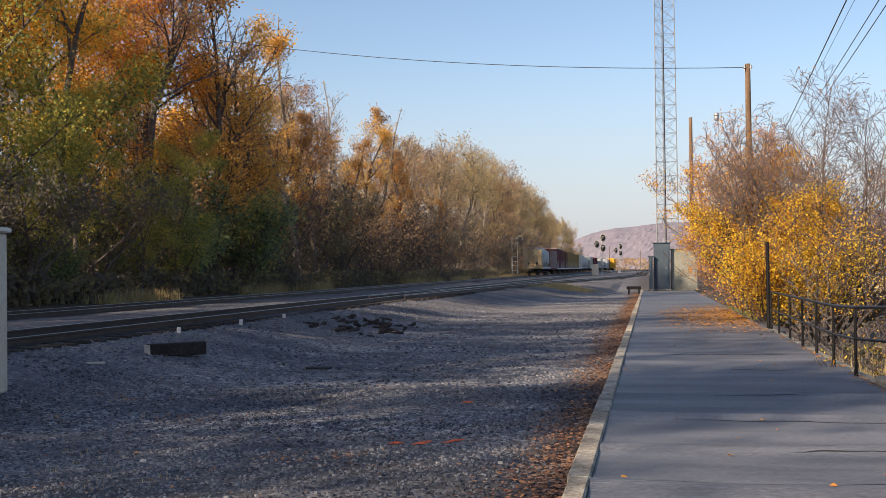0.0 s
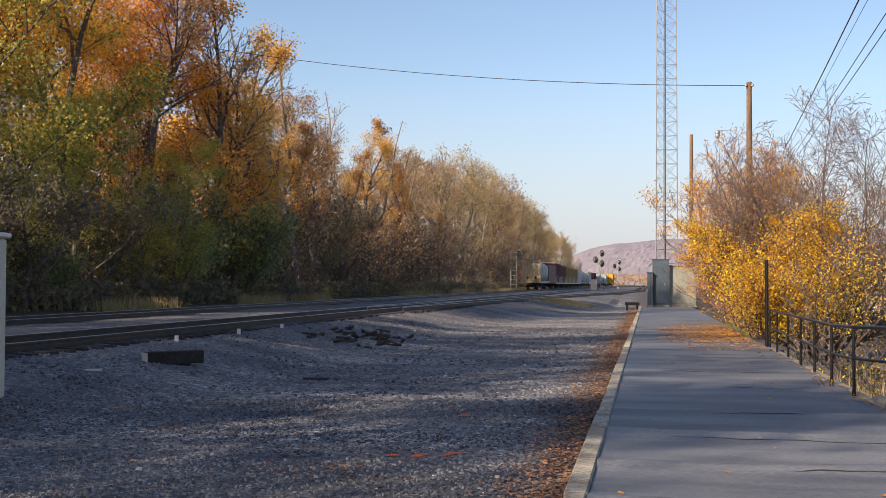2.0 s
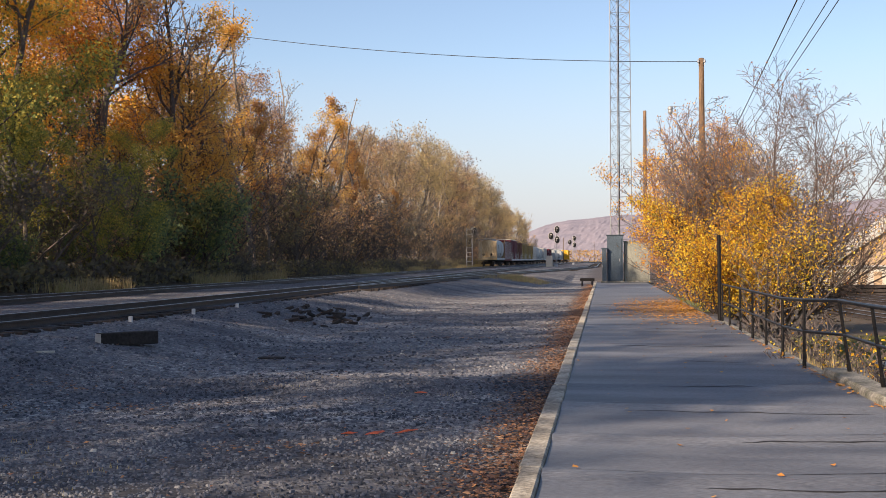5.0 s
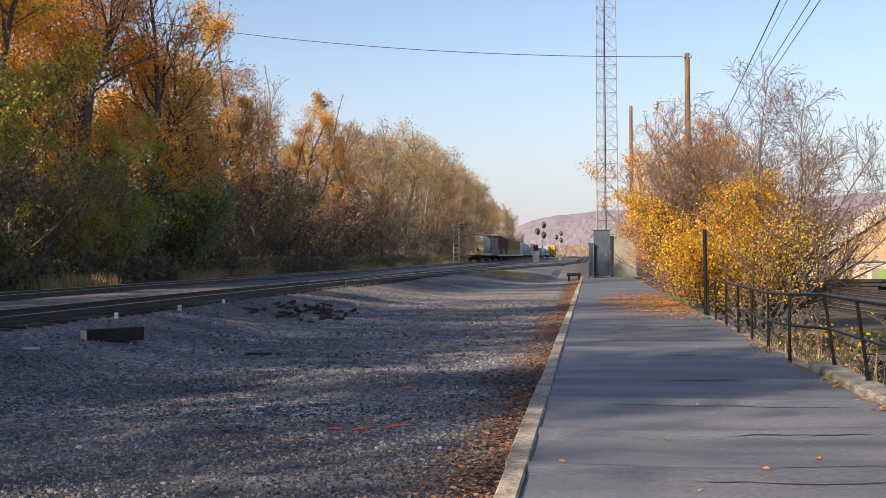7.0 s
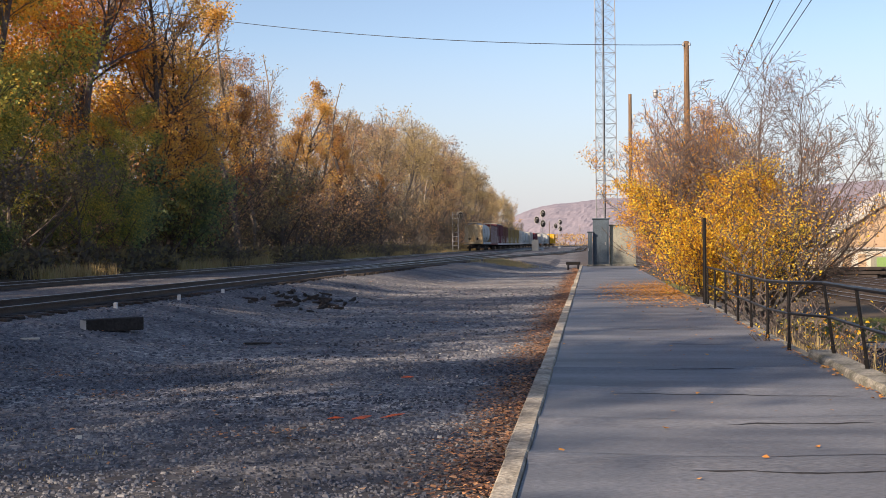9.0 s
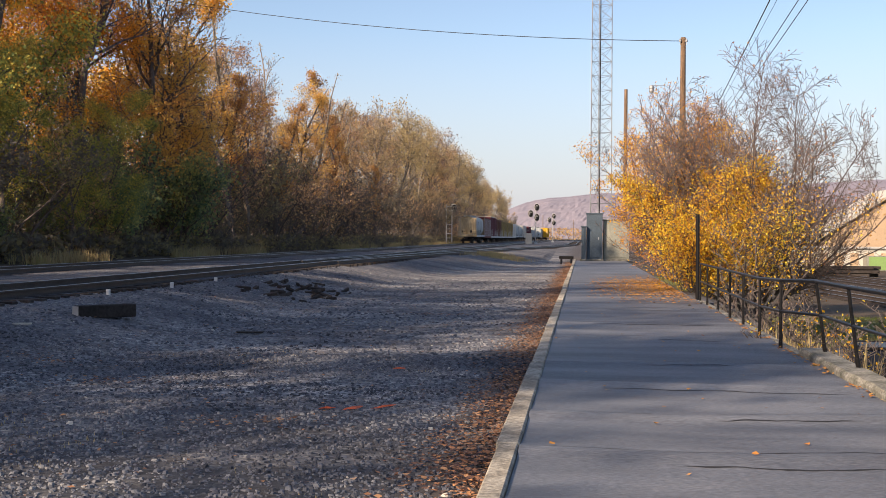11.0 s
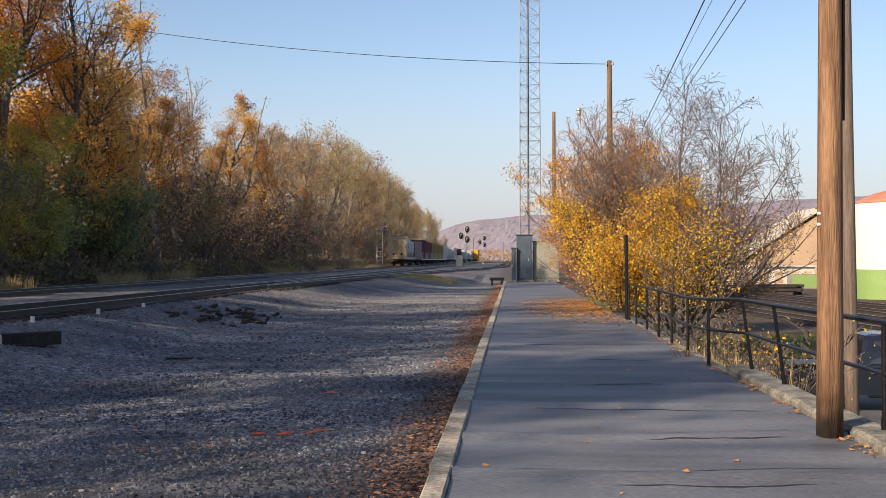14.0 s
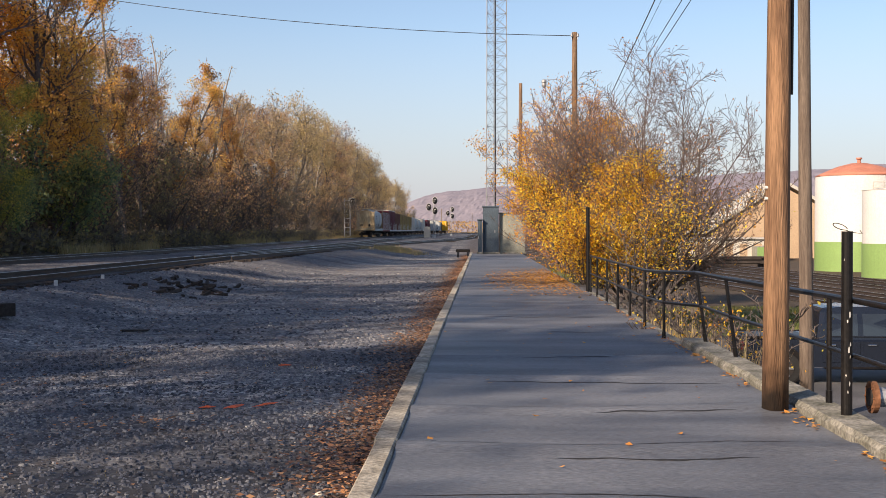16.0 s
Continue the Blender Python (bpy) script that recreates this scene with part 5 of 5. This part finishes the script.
# ---- pickup in the car park ----
def pickup(at, rz):
    p = thing("pickup_truck", "dark blue four-door pickup parked in the car park", "pickup truck", "", at, rz)
    w = .92
    def sect(y, pts):
        return [(x, y, z) for x, z in pts]
    # x runs along the truck from tail to nose, y across it
    prof = [(-2.68, .55), (-2.7, 1.02), (-2.62, 1.08), (-.95, 1.1), (-.93, 1.06), (1.35, 1.08), (2.35, 1.02), (2.62, .92), (2.68, .5), (2.2, .36), (-2.2, .42)]
    body = loft([sect(y, [(x * (1 if abs(y) < .9 else .985), z if z < .6 else z - (0 if abs(y) < .9 else .06)) for x, z in prof]) for y in (-w, -w + .07, w - .07, w)])
    part("body", body, M_CAR_BLUE, p)
    def cab_side(z):
        return .88 - (z - 1.05) * .143 if z < 1.4 else .83 - (z - 1.4) * .34
    def ring(z, xa, xb, soft):
        q = cab_side(z)
        return [(xa + soft, -q, z), (xb - soft, -q, z), (xb, -q + soft, z), (xb, q - soft, z), (xb - soft, q, z), (xa + soft, q, z), (xa, q - soft, z), (xa, -q + soft, z)]
    part("cab", loft([ring(1.02, -.97, 1.5, .05), ring(1.1, -.95, 1.42, .06), ring(1.4, -.9, 1.14, .08), ring(1.66, -.85, .9, .1), ring(1.75, -.78, .72, .14), ring(1.79, -.6, .5, .2)]), M_CAR_BLUE, p, smooth=False)
    for s in (-1, 1):
        for (xa, xb), (xc, xd) in (((-.74, -.04), (-.62, -.04)), ((.08, 1.1), (.08, .72))):
            outer = [(xa, s * (cab_side(1.13) + .006), 1.13), (xb, s * (cab_side(1.13) + .006), 1.13), ((xb + xd) / 2, s * (cab_side(1.4) + .006), 1.4), (xd, s * (cab_side(1.63) + .006), 1.63), (xc, s * (cab_side(1.63) + .006), 1.63), ((xa + xc) / 2, s * (cab_side(1.4) + .006), 1.4)]
            part("window", loft([outer, [(x, y - s * .02, z) for x, y, z in outer]]), M_GLASS, p, "dark tinted side window")
        part("window_trim", block(-.76, 1.14, min(s * .872, s * .885), max(s * .872, s * .885), 1.095, 1.115, .004), M_BLACK, p)
        part("bed_rail", block(-2.62, -.98, min(s * .84, s * .93), max(s * .84, s * .93), 1.05, 1.12, .02), M_BLACK, p)
        for xa, xb in ((-.85, .02), (.06, 1.12)):
            d = part("door", block(xa, xb, min(s * (w - .02), s * (w + .012)), max(s * (w - .02), s * (w + .012)), .5, 1.02, .02), M_CAR_BLUE, p)
            part("door_handle", block(xa + .1, xa + .3, min(s * w, s * (w + .045)), max(s * w, s * (w + .045)), .9, .94, .01), M_CHROME, d)
        part("mirror", block(1.0, 1.2, min(s * .95, s * 1.16), max(s * .95, s * 1.16), 1.12, 1.32, .04), M_CAR_BLUE, p)
        part("running_board", block(-.8, 1.3, min(s * .8, s * .95), max(s * .8, s * .95), .36, .42, .02), M_BLACK, p)
        part("tail_light", block(-2.72, -2.6, min(s * .76, s * .925), max(s * .76, s * .925), .8, 1.0, .02), M_TAIL, p)
        part("headlight", block(2.5, 2.66, min(s * .6, s * .9), max(s * .6, s * .9), .74, .9, .02), M_SILVER_ROOF, p)
        for x in (-1.72, 1.7):
            part("wheel_arch", rod(bmesh.new(), (x, s * (w - .12), .42), (x, s * (w + .022), .42), .46, n=24), M_BLACK, p)
            wh = part("wheel", rod(bmesh.new(), (x, s * (w - .2), .375), (x, s * (w + .035), .375), .375, n=26), M_TYRE, p)
            rim = part("rim", rod(bmesh.new(), (x, s * (w + .02), .375), (x, s * (w + .045), .375), .23, n=20), M_UNDER, wh)
            sp = bmesh.new()
            for k in range(6):
                a = k * math.pi / 3
                rod(sp, (x, s * (w + .05), .375), (x + .21 * math.cos(a), s * (w + .05), .375 + .21 * math.sin(a)), .026, n=5)
            part("spokes", sp, M_GALV, wh)
    part("bed", block(-2.55, -1.0, -.76, .76, .98, 1.098), M_BLACK, p, "black open load bed")
    part("tailgate", block(-2.725, -2.68, -.74, .74, .62, 1.04, .015), M_CAR_BLUE, p)
    part("rear_bumper", block(-2.86, -2.66, -.9, .9, .45, .62, .04), M_GALV, p, "grey steel bumper")
    part("windscreen", loft([[(.9, -.7, 1.7), (.9, .7, 1.7), (1.43, .78, 1.1), (1.43, -.78, 1.1)], [(.92, -.7, 1.71), (.92, .7, 1.71), (1.45, .78, 1.11), (1.45, -.78, 1.11)]]), M_GLASS, p)
    return p


pickup((8.9, 28.4, LOT), -3)


# ---- scattered stuff ----
def scatter_stones(n, seed, y0, y1, x0, x1, smin, smax, power, m=None):
    """Broken stones, each a low irregular pyramid bedded in the ground."""
    g = np.random.default_rng(seed)
    x, yv = g.uniform(x0, x1, n), y0 + (y1 - y0) * g.random(n) ** power
    z = np.array([ground_z(float(a), float(b)) for a, b in zip(x, yv)])
    s = smin + (smax - smin) * g.random(n) ** 2.5
    a = g.uniform(0, 6.28, n)[:, None] + np.arange(5) * 1.2566 + g.uniform(-.35, .35, (n, 5))
    r = s[:, None] * g.uniform(.7, 1.2, (n, 5))
    low = np.stack([x[:, None] + r * np.cos(a), yv[:, None] + r * np.sin(a), z[:, None] - .004 + 0 * r], 2)
    off = g.normal(0, .18, (n, 2)) * s[:, None]
    r2, tall = r * g.uniform(.45, .8, (n, 5)), s * g.uniform(.4, .85, n)
    top = np.stack([x[:, None] + off[:, :1] + r2 * np.cos(a), yv[:, None] + off[:, 1:] + r2 * np.sin(a), z[:, None] + tall[:, None] * g.uniform(.75, 1.1, (n, 5))], 2)
    verts = np.concatenate([low, top], 1).reshape(-1, 3)
    k = np.arange(n)[:, None] * 10
    faces = [tuple(q) for c in ((0, 1, 6, 5), (1, 2, 7, 6), (2, 3, 8, 7), (3, 4, 9, 8), (4, 0, 5, 9), (5, 6, 7, 8, 9)) for q in (k + np.array(c)[None]).tolist()]
    return tagged(soup("stones", verts.tolist(), faces, m or L_STONE), "loose broken grey stones covering the gravel yard", "stones", kind="stuff")


scatter_stones(38000, 4, 6.0, 17.0, -8.5, -0.68, .011, .03, 1.25)
scatter_stones(260, 6, 6.0, 60.0, -9.0, -0.7, .012, .04, 1.4, M_CREAM)
scatter_stones(13000, 5, 16.0, 48.0, -10.0, -0.68, .014, .045, 1.5)


def flat_leaves(name, label, places, size, m, seed):
    g = np.random.default_rng(seed)
    verts, faces = [], []
    for x, yv, z in places:
        a, s = g.uniform(0, 6.28), size * g.uniform(.6, 1.4)
        ux, uy = math.cos(a) * s, math.sin(a) * s
        k = len(verts)
        h = g.uniform(0, .7, 4) * s
        verts += [(x + ux, yv + uy, z + h[0]), (x - uy * .7, yv + ux * .7, z + h[1]), (x - ux, yv - uy, z + h[2]), (x + uy * .7, yv - ux * .7, z + h[3])]
        faces.append((k, k + 1, k + 2, k + 3))
    return tagged(soup(name, verts, faces, m), label, "leaves", kind="stuff")


rl = random.Random(5)
spots = []
for i in range(22000):
    x, yv = -0.66 - abs(rl.gauss(0, .3)), 5 + 78 * rl.random() ** 1.35
    if noise.noise((x * .9, yv * .35, 2)) > -.45 + .3 * rl.random():
        spots.append((x, yv, ground_z(x, yv) + .012 + max(0, .05 - abs(x + .7) * .06) * rl.random()))
for i in range(1500):
    x, yv = -0.8 - 8.0 * rl.random(), 5 + 50 * rl.random() ** 1.4
    spots.append((x, yv, ground_z(x, yv) + .015))
flat_leaves("leaf_litter", "brown and orange fallen leaves along the platform's edge", spots, .023, L_LITTER, 2)
spots = []
for i in range(14000):
    x, yv = rl.uniform(.1, 2.95), rl.gauss(40, 4.5)
    if 30 < yv < 60 and rl.random() < ((x + .2) / 3.0) ** 1.5:
        spots.append((x, yv, platform_z(x, yv) + .008))
for i in range(60):
    x, yv = rl.uniform(-.45, 2.9), rl.uniform(6, 30)
    spots.append((x, yv, platform_z(x, yv) + .006))
for i in range(420):
    x, yv = 3.03 - abs(rl.gauss(0, .07)), 7 + 22 * rl.random()
    if noise.noise((1, yv * .8, 4)) > -.1:
        spots.append((x, yv, platform_z(x, yv) + .006))
flat_leaves("leaf_litter", "brown and orange leaves fallen on the platform", spots, .028, L_PILE, 6)


def grass_tufts(name, label, places, height, m, seed, blades=14):
    r = random.Random(seed)
    verts, faces = [], []
    for x, yv, z in places:
        for b in range(blades):
            a, l, s = r.uniform(0, 6.28), r.uniform(.1, .45) * height, height * r.uniform(.5, 1.1)
            bx, by = x + r.gauss(0, .12), yv + r.gauss(0, .12)
            k, w = len(verts), .012 + .01 * height
            ca, sa = math.cos(a), math.sin(a)
            verts += [(bx - sa * w, by + ca * w, z - .03), (bx + sa * w, by - ca * w, z - .03), (bx + ca * l, by + sa * l, z + s)]
            faces.append((k, k + 1, k + 2))
    return tagged(soup(name, verts, faces, m), label, "grass", kind="stuff")


gs = []
for i in range(1500):
    yv = 20 + 200 * rl.random() ** 1.5
    x = -20.6 + rl.gauss(0, .45)
    if noise.noise((0, yv * .12, 5)) > .08:
        gs.append((x, yv, ground_z(x, yv)))
grass_tufts("dry_grass", "pale dry grass along the foot of the wood", gs, .6, M_DRY_GRASS, 3)
gs = [(-4.2 + rl.gauss(0, 1.6), rl.choice((9.5, 16, 24, 52, 70)) + rl.gauss(0, .8), 0) for i in range(50)]
grass_tufts("weeds", "low dry weeds in the gravel", [(x, yv, ground_z(x, yv)) for x, yv, _ in gs], .035, M_DRY_GRASS, 8, 10)
gs = [(3.5 + .7 * rl.random(), 17.5 + 7 * rl.random(), 0) for i in range(90)]
grass_tufts("tall_weeds", "tall dry weeds behind the railing", [(x, yv, ground_z(x, yv)) for x, yv, _ in gs], 1.9, M_DRY_GRASS, 9, 9)


# cracks across the platform, one winding strip each
for i, q in enumerate(RIDGES):
    for off, x0, x1 in ((.2, -.45, 2.85), (-.18 - .2 * (i % 2), .2 + .5 * (i % 3), 1.9 + .3 * (i % 4))):
        n = 40
        verts, faces = [], []
        for k in range(n + 1):
            x = x0 + (x1 - x0) * k / n
            yv = q + off + 0.22 * noise.noise((x * 0.5, q, 1)) + 0.05 * (i % 3 - 1) * x + .13 * noise.noise((x * 1.2, q, off)) + .035 * noise.noise((x * 5, q, off))
            wd = .015 * (1 + .9 * noise.noise((x * 3, q, 9))) * min(1, 6 * k / n + .15, 6 * (n - k) / n + .15)
            verts += [(x, yv - wd, platform_z(x, yv - wd) + .004), (x, yv + wd, platform_z(x, yv + wd) + .004)]
            if k:
                a = 2 * k
                faces.append((a - 2, a, a + 1, a - 1))
        soup("crack", verts, faces, M_CRACK, platform)

# stacked old ties beyond the yard tracks
tk = thing("timber_stack", "long low stack of dark old railway ties", "timber stack", "", (25.2, 116, LOT), 4)
rs = random.Random(31)
for k in range(14):
    row, col = divmod(k, 5)
    x0_ = -3.0 + rs.uniform(-.3, .5)
    part("tie", block(x0_, x0_ + rs.uniform(4.6, 5.8), -1.2 + col * .45, -.82 + col * .45, row * .36, row * .36 + rs.uniform(.28, .34), .03), M_TIE, tk)

# reddish weeds, a pale splinter and grass
wd_ = []
for cx, cy in ((-7.1, 15.0), (-6.9, 12.9), (-5.6, 13.4), (-3.2, 26.0), (-1.9, 60.0), (-2.6, 62.0), (-3.0, 10.6)):
    for i in range(70):
        x, yv = cx + rl.gauss(0, .4), cy + rl.gauss(0, .22)
        wd_.append((x, yv, ground_z(x, yv) + .015 + .03 * rl.random()))
flat_leaves("leaf_litter", "clumps of reddish-brown dead weeds and leaves in the gravel", wd_, .026, L_LITTER, 17)
sp_ = thing("splinter", "pale wooden splinter lying on the gravel", "wood scrap", "", (-8.6, 17.4, ground_z(-8.6, 17.4) + .01), 20)
part("wood", block(-.14, .14, -.03, .03, 0, .03, .005), M_CREAM, sp_)
ga = [(5.5 + 14 * rl.random(), 40.5 + 15 * rl.random()) for i in range(2600)]
grass_tufts("grass", "short green grass beyond the car park", [(x, yv, ground_z(x, yv)) for x, yv in ga], .12, M_GRASS, 18, 9)

og = [(rl.gauss(-5.6, .8), rl.gauss(80, 1.6)) for i in range(260)]
grass_tufts("dry_grass", "low patch of orange dry grass in the yard gravel", [(x, yv, ground_z(x, yv)) for x, yv in og], .26, M_DRY_GRASS, 19, 12)
